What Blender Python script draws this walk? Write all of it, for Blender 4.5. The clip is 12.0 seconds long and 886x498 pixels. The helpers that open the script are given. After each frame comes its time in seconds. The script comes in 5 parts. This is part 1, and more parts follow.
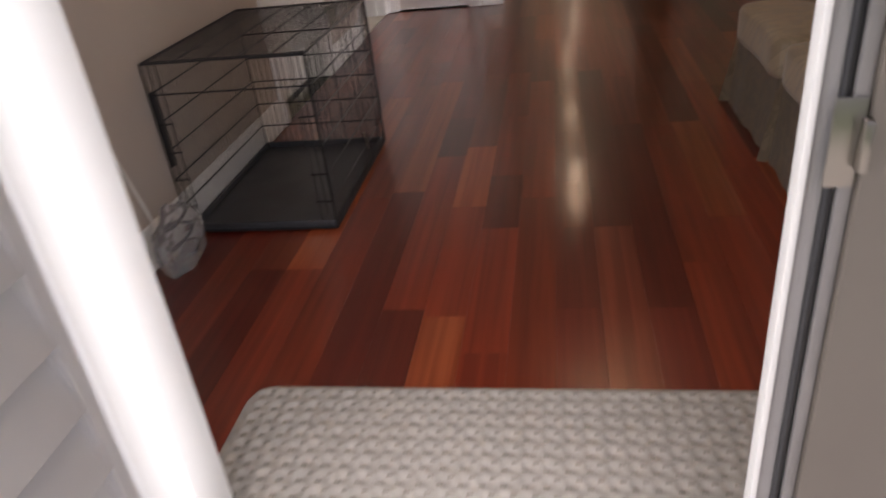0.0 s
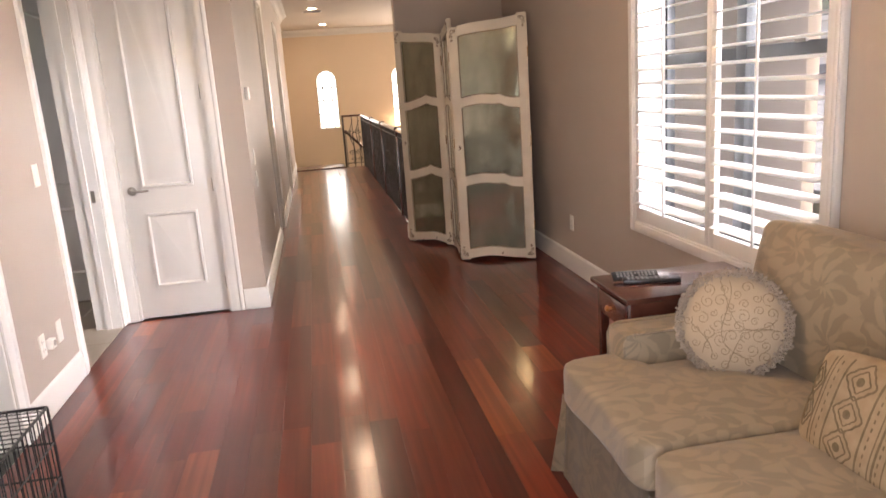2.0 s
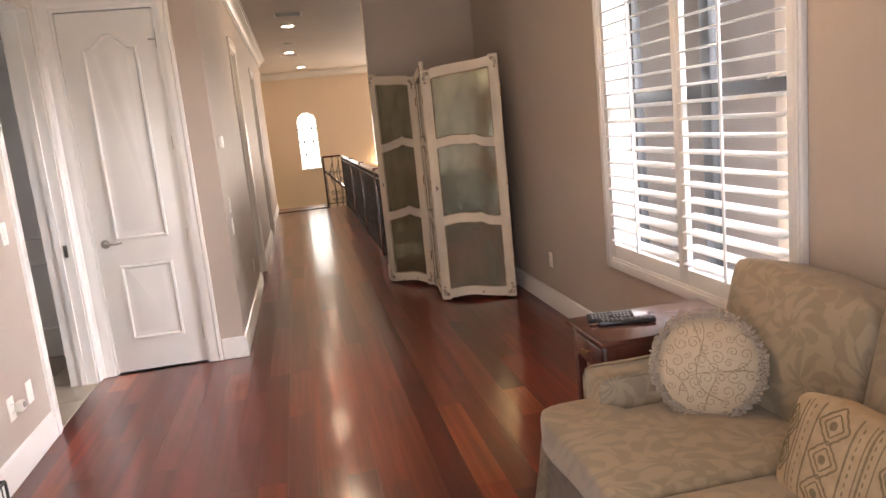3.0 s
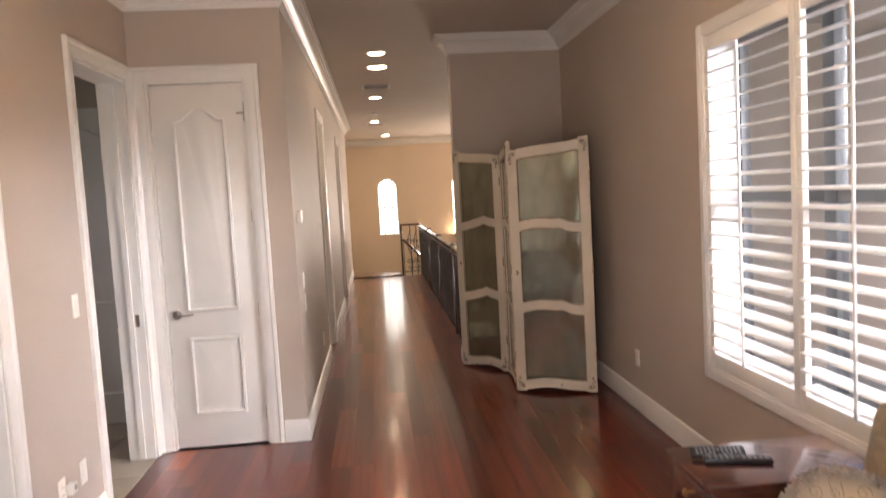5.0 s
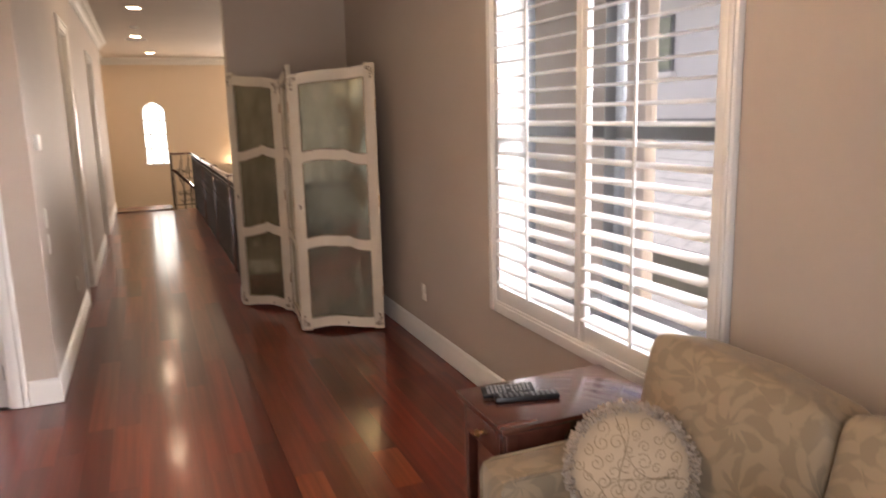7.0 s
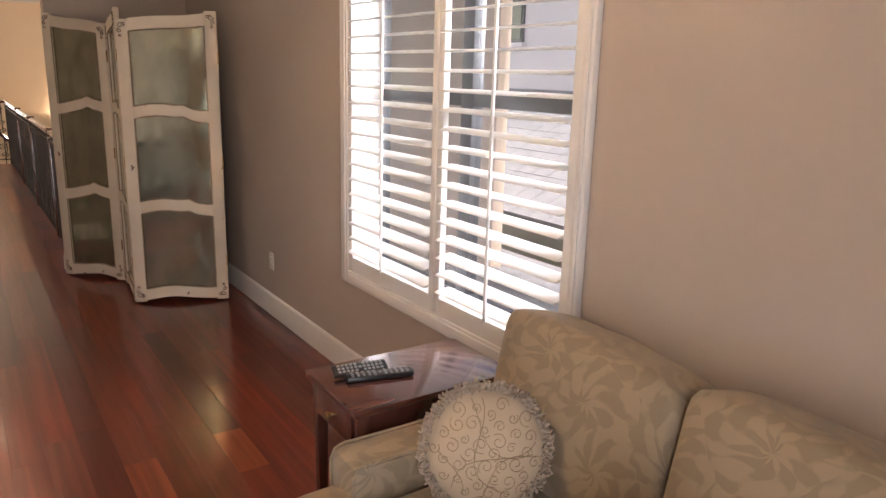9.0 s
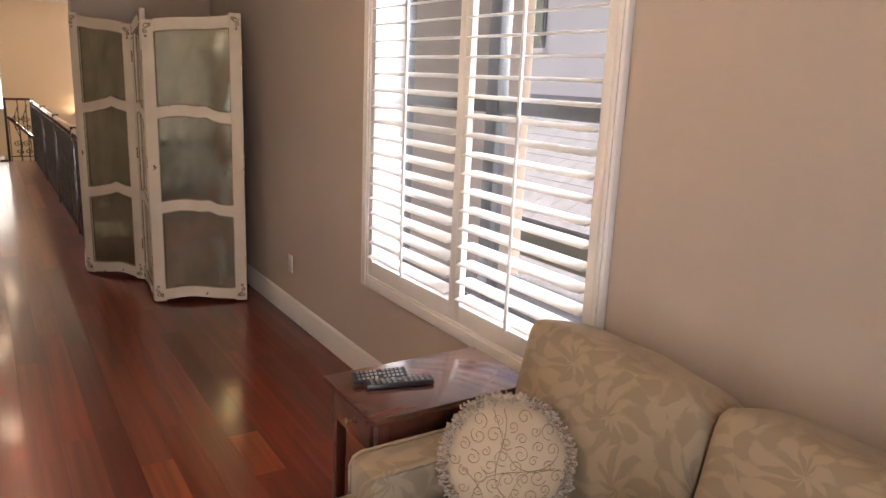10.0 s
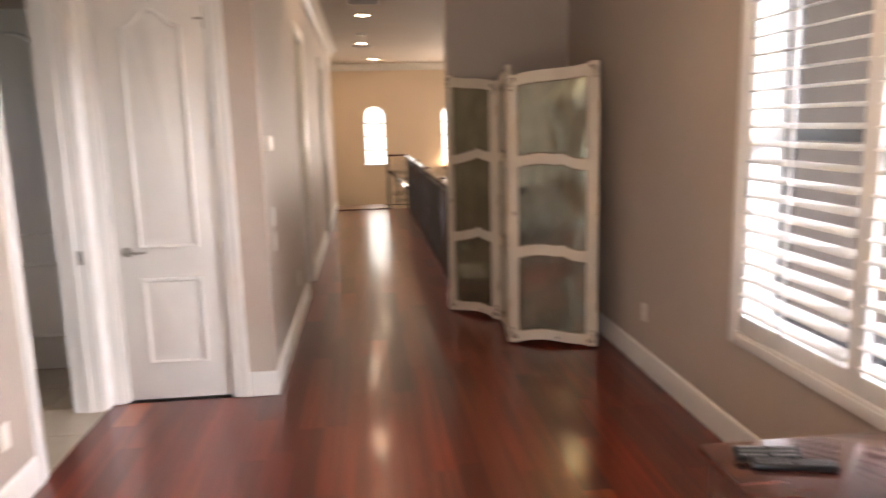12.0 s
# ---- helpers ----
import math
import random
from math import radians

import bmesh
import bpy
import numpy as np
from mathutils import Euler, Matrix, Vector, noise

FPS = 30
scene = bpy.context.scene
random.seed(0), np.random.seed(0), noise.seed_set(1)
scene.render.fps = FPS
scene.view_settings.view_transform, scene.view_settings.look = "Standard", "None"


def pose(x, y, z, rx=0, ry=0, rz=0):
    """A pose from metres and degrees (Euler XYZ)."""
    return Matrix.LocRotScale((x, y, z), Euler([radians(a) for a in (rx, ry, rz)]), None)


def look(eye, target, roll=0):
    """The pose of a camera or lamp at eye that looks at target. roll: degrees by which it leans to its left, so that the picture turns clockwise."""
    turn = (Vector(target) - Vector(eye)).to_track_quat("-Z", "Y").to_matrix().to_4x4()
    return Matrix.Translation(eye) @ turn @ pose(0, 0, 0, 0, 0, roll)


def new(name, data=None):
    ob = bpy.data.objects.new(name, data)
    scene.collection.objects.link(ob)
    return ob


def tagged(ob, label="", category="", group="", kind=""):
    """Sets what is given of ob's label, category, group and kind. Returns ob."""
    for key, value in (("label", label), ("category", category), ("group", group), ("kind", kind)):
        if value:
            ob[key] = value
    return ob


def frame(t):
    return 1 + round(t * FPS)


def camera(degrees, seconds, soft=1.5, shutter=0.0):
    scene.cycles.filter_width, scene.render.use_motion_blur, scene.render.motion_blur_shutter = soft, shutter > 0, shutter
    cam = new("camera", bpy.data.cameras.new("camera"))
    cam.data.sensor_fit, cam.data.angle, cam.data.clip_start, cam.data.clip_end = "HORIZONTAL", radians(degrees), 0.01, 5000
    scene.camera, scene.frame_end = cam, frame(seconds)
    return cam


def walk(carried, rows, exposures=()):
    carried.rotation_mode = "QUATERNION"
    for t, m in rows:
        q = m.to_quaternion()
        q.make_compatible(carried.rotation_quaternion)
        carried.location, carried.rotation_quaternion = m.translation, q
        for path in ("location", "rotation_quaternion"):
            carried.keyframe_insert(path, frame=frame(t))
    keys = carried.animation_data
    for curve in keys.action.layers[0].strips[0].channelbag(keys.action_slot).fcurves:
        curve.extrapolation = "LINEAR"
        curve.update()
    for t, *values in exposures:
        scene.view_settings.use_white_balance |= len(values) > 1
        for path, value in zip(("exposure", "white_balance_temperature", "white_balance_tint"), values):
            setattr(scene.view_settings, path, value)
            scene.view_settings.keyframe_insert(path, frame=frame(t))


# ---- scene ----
cam = camera(63.3, 12.0, shutter=0.4)
EXPOSURE, SKY, KELVIN, TINT = 1.92, 0.09, 6350, 20
LEVELS = ((0, -1.22), (0.25, -0.5), (0.5, 0.5), (1.0, 0.52), (2.0, 0.3), (3.5, 0.08), (6.0, 0.03), (12, 0.03))
PATH = [
    (0, (0.062, -1.654, 1.215), (-0.267, 0.06, 0.238), -6.7),
    (0.2, (0.021, -1.493, 1.218), (-0.187, 0.253, 0.267), -5.6),
    (0.5, (-0.006, -1.24, 1.268), (-0.048, 0.564, 0.406), -4.8),
    (0.8, (0.0, -0.988, 1.323), (0.063, 0.86, 0.561), -4.3),
    (1, (0.021, -0.873, 1.37), (0.139, 1.0, 0.68), -4.1),
    (1.5, (0.094, -0.646, 1.427), (0.349, 1.264, 0.892), -3.4),
    (2, (0.066, -0.563, 1.478), (0.381, 1.363, 1.036), -4.0),
    (2.5, (0.121, -0.555, 1.514), (0.46, 1.379, 1.132), -5.2),
    (2.7, (0.127, -0.553, 1.516), (0.494, 1.378, 1.148), -5.5),
    (4.3, (0.187, -0.44, 1.556), (0.428, 1.52, 1.243), -6.0),
    (4.5, (0.162, -0.414, 1.546), (0.375, 1.551, 1.246), -5.0),
    (5, (0.148, -0.258, 1.636), (0.327, 1.728, 1.478), -3.2),
    (5.5, (0.119, -0.158, 1.79), (0.301, 1.833, 1.747), -3.5),
    (5.8, (0.112, -0.127, 1.801), (0.328, 1.861, 1.782), -2.95),
    (6, (0.107, -0.106, 1.807), (0.346, 1.879, 1.772), -2.6),
    (6.5, (0.165, -0.064, 1.727), (0.673, 1.861, 1.538), -1.6),
    (7, (0.198, -0.006, 1.627), (0.939, 1.814, 1.256), -1.5),
    (7.5, (0.203, 0.111, 1.586), (1.105, 1.826, 1.092), -1.6),
    (7.7, (0.206, 0.098, 1.59), (1.149, 1.786, 1.079), -1.3),
    (9.3, (0.264, 0.142, 1.627), (1.363, 1.747, 1.163), 1.7),
    (9.5, (0.244, 0.157, 1.625), (1.334, 1.77, 1.167), 1.9),
    (10, (0.253, 0.156, 1.631), (1.31, 1.791, 1.171), 2.4),
    (10.5, (0.281, 0.151, 1.626), (1.291, 1.814, 1.167), 2.5),
    (11, (0.266, 0.174, 1.607), (1.211, 1.87, 1.127), 2.5),
    (11.5, (0.181, 0.183, 1.626), (0.872, 2.008, 1.187), 0.7),
    (11.8, (0.178, 0.248, 1.626), (0.62, 2.162, 1.251), -0.7),
    (12, (0.193, 0.319, 1.619), (0.398, 2.278, 1.272), -1.5),
]
walk(cam, [(t, look(eye, goal, roll)) for t, eye, goal, roll in PATH], exposures=[(t, EXPOSURE + e, KELVIN, TINT) for t, e in LEVELS])

# ---- world and sun ----
world = bpy.data.worlds.new("sky")
scene.world = world
world.use_nodes = True
wn = world.node_tree.nodes
sky = wn.new("ShaderNodeTexSky")
sky.sky_type, sky.sun_disc = "NISHITA", False
sky.sun_elevation, sky.sun_rotation = radians(70), radians(175)
sky.air_density, sky.dust_density, sky.ozone_density = 0.7, 7.0, 0.3
wn["Background"].inputs["Strength"].default_value = SKY
world.node_tree.links.new(sky.outputs[0], wn["Background"].inputs["Color"])
sun = new("sun", bpy.data.lights.new("sun", "SUN"))
sun.data.energy, sun.data.angle, sun.data.color = 1.7, radians(3), (1.0, 0.96, 0.9)
sun.matrix_world = look((0, 0, 0), (-math.sin(radians(175)) * 0.342, -math.cos(radians(175)) * 0.342, -0.940))


# added area lamps in place of sky light: entry, shuttered window, foyer arch, side room
for name, size, at, to, power in (("entry_daylight", (0.9, 2.2), (-0.16, -0.93, 1.16), (-0.16, 5.0, 1.16), 10.0),
                                  # floats outside, out of view, aimed through the shutters at the left wall
                                  ("window_daylight", (2.6, 1.8), (6.4, 0.9, 3.3), (1.9, 2.65, 1.7), 43.0),
                                  # fill at an arch out of view, warm like bounced light
                                  ("foyer_fill", (0.46, 1.3), (4.2, 18.28, 1.3), (3.0, 10.0, 0.9), 75.0),
                                  # fill at an unseen opening, added to brighten the side room
                                  ("side_room_fill", (0.76, 0.76), (-2.95, 4.2, 1.8), (-1.5, 4.5, 1.2), 0.6)):
    lamp = new(name, bpy.data.lights.new(name, "AREA"))
    lamp.data.shape, lamp.data.size, lamp.data.size_y, lamp.data.energy, lamp.data.color = "RECTANGLE", *size, power, (1.0, 0.87, 0.70) if name == "foyer_fill" else (0.98, 0.98, 0.96)
    lamp.data.spread = radians(52 if name == "window_daylight" else 170)
    lamp.matrix_world = look(at, to)


# ---- materials ----
def shader(name, colour, rough=0.5, metal=0.0, colour2=None, scale=8.0, bump=0.0, bump_scale=120.0, stretch=(1, 1, 1),
           coat=0.0, specular=0.5, detail=4.0, rough2=None):
    """A principled material with mottling at one scale and fine relief at another."""
    m = bpy.data.materials.new(name)
    m.use_nodes = True
    n, l = m.node_tree.nodes, m.node_tree.links
    b = n["Principled BSDF"]
    b.inputs["Base Color"].default_value = (*colour, 1)
    b.inputs["Roughness"].default_value, b.inputs["Metallic"].default_value = rough, metal
    b.inputs["Coat Weight"].default_value, b.inputs["Specular IOR Level"].default_value = coat, specular
    tc, mp = n.new("ShaderNodeTexCoord"), n.new("ShaderNodeMapping")
    mp.inputs["Scale"].default_value = stretch
    l.new(tc.outputs["Object"], mp.inputs["Vector"])
    if colour2 or rough2 is not None:
        t = n.new("ShaderNodeTexNoise")
        t.inputs["Scale"].default_value, t.inputs["Detail"].default_value = scale, detail
        l.new(mp.outputs[0], t.inputs["Vector"])
    if colour2:
        r = n.new("ShaderNodeValToRGB")
        r.color_ramp.elements[0].position, r.color_ramp.elements[1].position = 0.35, 0.68
        r.color_ramp.elements[0].color, r.color_ramp.elements[1].color = (*colour, 1), (*colour2, 1)
        l.new(t.outputs["Fac"], r.inputs["Fac"])
        l.new(r.outputs["Color"], b.inputs["Base Color"])
    if rough2 is not None:
        q = n.new("ShaderNodeMapRange")
        q.inputs["From Min"].default_value, q.inputs["From Max"].default_value = 0.3, 0.7
        q.inputs["To Min"].default_value, q.inputs["To Max"].default_value = rough, rough2
        l.new(t.outputs["Fac"], q.inputs["Value"])
        l.new(q.outputs[0], b.inputs["Roughness"])
    if bump:
        t2, bp = n.new("ShaderNodeTexNoise"), n.new("ShaderNodeBump")
        t2.inputs["Scale"].default_value, t2.inputs["Detail"].default_value = bump_scale, 3.0
        bp.inputs["Strength"].default_value, bp.inputs["Distance"].default_value = bump, 0.002
        l.new(mp.outputs[0], t2.inputs["Vector"])
        l.new(t2.outputs["Fac"], bp.inputs["Height"])
        l.new(bp.outputs[0], b.inputs["Normal"])
    return m


def glow(name, colour, strength):
    m = bpy.data.materials.new(name)
    m.use_nodes = True
    b = m.node_tree.nodes["Principled BSDF"]
    b.inputs["Base Color"].default_value = (0.8, 0.78, 0.72, 1)
    b.inputs["Emission Color"].default_value = (*colour, 1)
    b.inputs["Emission Strength"].default_value = strength
    return m


def plank_material(name, dark, light):
    """Lacquered hardwood: long grain, streaks, and a tone of its own for each board."""
    m = bpy.data.materials.new(name)
    m.use_nodes = True
    n, l = m.node_tree.nodes, m.node_tree.links
    b = n["Principled BSDF"]
    b.inputs["Roughness"].default_value = 0.285
    b.inputs["Specular IOR Level"].default_value = 0.36
    b.inputs["Coat Weight"].default_value, b.inputs["Coat Roughness"].default_value = 0.6, 0.125
    tc, info = n.new("ShaderNodeTexCoord"), n.new("ShaderNodeObjectInfo")
    isle = n.new("ShaderNodeNewGeometry")
    both = n.new("ShaderNodeMath")
    both.operation = "ADD"
    l.new(info.outputs["Random"], both.inputs[0])
    l.new(isle.outputs["Random Per Island"], both.inputs[1])
    off = n.new("ShaderNodeVectorMath")
    off.operation = "MULTIPLY_ADD"
    off.inputs[1].default_value = (37, 53, 11)
    l.new(both.outputs[0], off.inputs[0])
    l.new(tc.outputs["Object"], off.inputs[2])
    mp = n.new("ShaderNodeMapping")
    mp.inputs["Scale"].default_value = (30, 0.9, 8)
    l.new(off.outputs[0], mp.inputs["Vector"])
    grain = n.new("ShaderNodeTexNoise")
    grain.inputs["Scale"].default_value, grain.inputs["Detail"].default_value, grain.inputs["Distortion"].default_value = 1.0, 2.5, 0.4
    l.new(mp.outputs[0], grain.inputs["Vector"])
    ramp = n.new("ShaderNodeValToRGB")
    ramp.color_ramp.elements[0].position, ramp.color_ramp.elements[1].position = 0.34, 0.68
    ramp.color_ramp.elements[0].color, ramp.color_ramp.elements[1].color = (*dark, 1), (*light, 1)
    l.new(grain.outputs["Fac"], ramp.inputs["Fac"])
    tone, frac = n.new("ShaderNodeHueSaturation"), n.new("ShaderNodeMapRange")
    mod = n.new("ShaderNodeMath")
    mod.operation = "FRACT"
    l.new(both.outputs[0], mod.inputs[0])
    frac.inputs["To Min"].default_value, frac.inputs["To Max"].default_value = 0.78, 1.2
    l.new(mod.outputs[0], frac.inputs["Value"])
    l.new(frac.outputs[0], tone.inputs["Value"])
    l.new(ramp.outputs["Color"], tone.inputs["Color"])
    l.new(tone.outputs[0], b.inputs["Base Color"])
    wave = n.new("ShaderNodeTexNoise")
    wave.inputs["Scale"].default_value = 2.2
    l.new(off.outputs[0], wave.inputs["Vector"])
    bp = n.new("ShaderNodeBump")
    bp.inputs["Strength"].default_value, bp.inputs["Distance"].default_value = 0.03, 0.002
    l.new(wave.outputs["Fac"], bp.inputs["Height"])
    l.new(bp.outputs[0], b.inputs["Normal"])
    l.new(bp.outputs[0], b.inputs["Coat Normal"])
    return m


def damask_material(name, ground, motif, scale, weave=900.0):
    """Woven upholstery: curling leaf scrolls a shade apart from the ground."""
    m = bpy.data.materials.new(name)
    m.use_nodes = True
    n, l = m.node_tree.nodes, m.node_tree.links
    b = n["Principled BSDF"]
    b.inputs["Sheen Weight"].default_value = 0.2

    def calc(op, a, c=None, d=None):
        q = n.new("ShaderNodeMath")
        q.operation = op
        for k, v in enumerate((a, c, d)):
            if isinstance(v, (int, float)):
                q.inputs[k].default_value = v
            elif v is not None:
                l.new(v, q.inputs[k])
        return q.outputs[0]

    tc, cut, flat = n.new("ShaderNodeTexCoord"), n.new("ShaderNodeSeparateXYZ"), n.new("ShaderNodeCombineXYZ")
    l.new(tc.outputs["Object"], cut.inputs[0])
    x, y, z = cut.outputs
    l.new(calc("MULTIPLY_ADD", calc("SUBTRACT", y, z), 0.25, x), flat.inputs[0])
    l.new(calc("ADD", y, z), flat.inputs[1])
    warp, add = n.new("ShaderNodeTexNoise"), n.new("ShaderNodeVectorMath")
    warp.inputs["Scale"].default_value, warp.inputs["Detail"].default_value = scale * 1.6, 2.0
    l.new(flat.outputs[0], warp.inputs["Vector"])
    add.operation = "MULTIPLY_ADD"
    add.inputs[1].default_value = (0.5 / scale,) * 3
    l.new(warp.outputs["Color"], add.inputs[0])
    l.new(flat.outputs[0], add.inputs[2])
    cell = n.new("ShaderNodeTexVoronoi")
    cell.voronoi_dimensions = "2D"
    cell.inputs["Scale"].default_value, cell.inputs["Randomness"].default_value = scale, 0.7
    l.new(add.outputs[0], cell.inputs["Vector"])
    arm, hue = n.new("ShaderNodeVectorMath"), n.new("ShaderNodeSeparateXYZ")
    arm.operation = "SUBTRACT"
    l.new(add.outputs[0], arm.inputs[0])
    l.new(cell.outputs["Position"], arm.inputs[1])
    dx = n.new("ShaderNodeSeparateXYZ")
    l.new(arm.outputs[0], dx.inputs[0])
    l.new(cell.outputs["Color"], hue.inputs[0])
    turn = calc("ARCTAN2", dx.outputs[1], dx.outputs[0])
    hand = calc("SIGN", calc("SUBTRACT", hue.outputs[0], 0.5))
    reach = cell.outputs["Distance"]
    curl = calc("SINE", calc("ADD", calc("MULTIPLY", turn, hand), calc("MULTIPLY", reach, 13.0)))
    lobes = calc("SINE", calc("MULTIPLY_ADD", turn, 9.0, calc("MULTIPLY", reach, 14.0)))
    leaf = n.new("ShaderNodeTexNoise")
    leaf.inputs["Scale"].default_value, leaf.inputs["Detail"].default_value = scale * 6.0, 3.0
    l.new(add.outputs[0], leaf.inputs["Vector"])
    figure = calc("ADD", calc("MULTIPLY_ADD", lobes, 1.0, curl), calc("MULTIPLY_ADD", leaf.outputs["Fac"], 3.0, -1.5))
    ramp = n.new("ShaderNodeValToRGB")
    ramp.color_ramp.elements[0].position, ramp.color_ramp.elements[1].position = 0.36, 0.64
    ramp.color_ramp.elements[0].color, ramp.color_ramp.elements[1].color = (*ground, 1), (*motif, 1)
    shift = calc("MULTIPLY_ADD", figure, 0.4, 0.5)
    l.new(shift, ramp.inputs["Fac"])
    l.new(ramp.outputs["Color"], b.inputs["Base Color"])
    gloss = n.new("ShaderNodeMapRange")
    gloss.inputs["To Min"].default_value, gloss.inputs["To Max"].default_value = 0.55, 0.8
    gloss.inputs["From Min"].default_value, gloss.inputs["From Max"].default_value = 0.4, 0.6
    l.new(shift, gloss.inputs["Value"])
    l.new(gloss.outputs[0], b.inputs["Roughness"])
    w, bp = n.new("ShaderNodeTexNoise"), n.new("ShaderNodeBump")
    w.inputs["Scale"].default_value = weave
    bp.inputs["Strength"].default_value, bp.inputs["Distance"].default_value = 0.3, 0.001
    l.new(tc.outputs["Object"], w.inputs["Vector"])
    l.new(w.outputs["Fac"], bp.inputs["Height"])
    l.new(bp.outputs[0], b.inputs["Normal"])
    return m


def chipped_material(name):
    """Cream paint over brown wood, chipped away in patches."""
    m = shader(name, (0.70, 0.63, 0.50), 0.5, colour2=(0.77, 0.70, 0.58), scale=5, bump=0.3, bump_scale=60)
    n, l = m.node_tree.nodes, m.node_tree.links
    b = n["Principled BSDF"]
    old = b.inputs["Base Color"].links[0].from_socket
    chip, ramp, mix = n.new("ShaderNodeTexNoise"), n.new("ShaderNodeValToRGB"), n.new("ShaderNodeMix")
    chip.inputs["Scale"].default_value, chip.inputs["Detail"].default_value, chip.inputs["Roughness"].default_value = 9.0, 8.0, 0.62
    ramp.color_ramp.elements[0].position, ramp.color_ramp.elements[1].position = 0.665, 0.68
    tc = n.new("ShaderNodeTexCoord")
    l.new(tc.outputs["Object"], chip.inputs["Vector"])
    l.new(chip.outputs["Fac"], ramp.inputs["Fac"])
    mix.data_type = "RGBA"
    mix.inputs["B"].default_value = (0.16, 0.09, 0.05, 1)
    l.new(ramp.outputs["Color"], mix.inputs["Factor"])
    l.new(old, mix.inputs["A"])
    l.new(mix.outputs["Result"], b.inputs["Base Color"])
    return m


def old_mirror(name):
    """Silvered glass gone cloudy with age."""
    m = shader(name, (0.49, 0.50, 0.40), 0.03, 0.9, colour2=(0.31, 0.33, 0.24), scale=5.0, detail=10, rough2=0.22, stretch=(1.5, 1.5, 0.8))
    return m


def glass_material(name):
    m = bpy.data.materials.new(name)
    m.use_nodes = True
    b = m.node_tree.nodes["Principled BSDF"]
    b.inputs["Transmission Weight"].default_value, b.inputs["Roughness"].default_value, b.inputs["IOR"].default_value = 1.0, 0.0, 1.1
    return m


PAINT = shader("taupe_wall_paint", (0.468, 0.405, 0.347), 0.6, colour2=(0.492, 0.428, 0.37), scale=1.3, bump=0.25, bump_scale=220)
CREAM = shader("cream_wall_paint", (0.75, 0.63, 0.49), 0.6, colour2=(0.77, 0.65, 0.51), scale=1.3, bump=0.25, bump_scale=220)
CEIL = shader("ceiling_paint", (0.56, 0.50, 0.43), 0.7, colour2=(0.59, 0.53, 0.46), scale=1.0, bump=0.3, bump_scale=160)
WHITE = shader("white_gloss_trim", (0.80, 0.79, 0.76), 0.32, colour2=(0.76, 0.75, 0.72), scale=3, bump=0.08, bump_scale=40)
SHUTTER = shader("white_shutter_paint", (0.82, 0.82, 0.81), 0.38, colour2=(0.79, 0.79, 0.78), scale=4)
# right outside casing only: its shade is put into this darker colour
SHADEDTRIM = shader("shaded_outside_trim", (0.28, 0.25, 0.215), 0.5, colour2=(0.26, 0.23, 0.2), scale=4, bump=0.1, bump_scale=60)
PLASTIC = shader("white_plastic", (0.82, 0.8, 0.74), 0.35)
NICKEL = shader("satin_nickel", (0.40, 0.375, 0.34), 0.28, 1.0, rough2=0.4, scale=20)
IRON = shader("black_wrought_iron", (0.028, 0.02, 0.016), 0.3, 0.3, colour2=(0.06, 0.045, 0.035), scale=30, bump=0.3, bump_scale=90)
WIRE = shader("black_coated_wire", (0.03, 0.03, 0.032), 0.4, 0.3)
TRAY = shader("black_plastic_tray", (0.035, 0.036, 0.04), 0.42, colour2=(0.055, 0.056, 0.06), scale=6, bump=0.2, bump_scale=200)
DARKWOOD = shader("dark_cherry_wood", (0.06, 0.019, 0.014), 0.27, colour2=(0.115, 0.037, 0.025), scale=3, stretch=(2, 14, 2), coat=1.0)
DARKWOOD.node_tree.nodes["Principled BSDF"].inputs["Coat Roughness"].default_value = 0.10
CHIPPED = chipped_material("chipped_cream_paint")
AGEDEDGE = shader("worn_cream_bead", (0.36, 0.29, 0.2), 0.6, colour2=(0.2, 0.13, 0.08), scale=14, detail=6)
CARVED = shader("bare_brown_carving", (0.12, 0.065, 0.035), 0.6, colour2=(0.5, 0.42, 0.31), scale=24, detail=6, bump=0.4, bump_scale=90)
MIRROR = old_mirror("aged_mirror_glass")
BACKING = shader("brown_board", (0.2, 0.13, 0.08), 0.7, colour2=(0.25, 0.17, 0.11), scale=4)
GLASS = glass_material("window_glass")
DARKFRAME = shader("dark_bronze_aluminium", (0.13, 0.135, 0.14), 0.4, 0.5)
STEEL = shader("grey_jamb_frame", (0.34, 0.33, 0.32), 0.4, 0.1, colour2=(0.3, 0.29, 0.28), scale=10)
DAMASK = damask_material("sage_damask_fabric", (0.252, 0.2, 0.13), (0.338, 0.266, 0.178), 4.4)
CREAMCLOTH = shader("cream_pillow_cloth", (0.50, 0.40, 0.28), 0.85, colour2=(0.56, 0.455, 0.325), scale=9, bump=0.4, bump_scale=500)
STRIPE = shader("woven_stripe_fabric", (0.37, 0.265, 0.155), 0.85, colour2=(0.44, 0.325, 0.2), scale=30, bump=0.4, bump_scale=500)
BROWNCLOTH = shader("brown_woven_bands", (0.17, 0.125, 0.065), 0.85, colour2=(0.24, 0.175, 0.1), scale=60, bump=0.4, bump_scale=500)
CORD = shader("brown_embroidery", (0.27, 0.20, 0.12), 0.8)
FRINGE = shader("grey_beige_chenille", (0.47, 0.40, 0.32), 0.9, colour2=(0.37, 0.31, 0.25), scale=80, bump=0.5, bump_scale=300)
REMOTE = shader("black_remote_plastic", (0.02, 0.021, 0.023), 0.35)
KEYPAD = shader("grey_rubber_keys", (0.22, 0.23, 0.24), 0.5)
BRONZE = shader("antique_brass", (0.42, 0.26, 0.12), 0.3, 0.9, colour2=(0.3, 0.18, 0.08), scale=12)
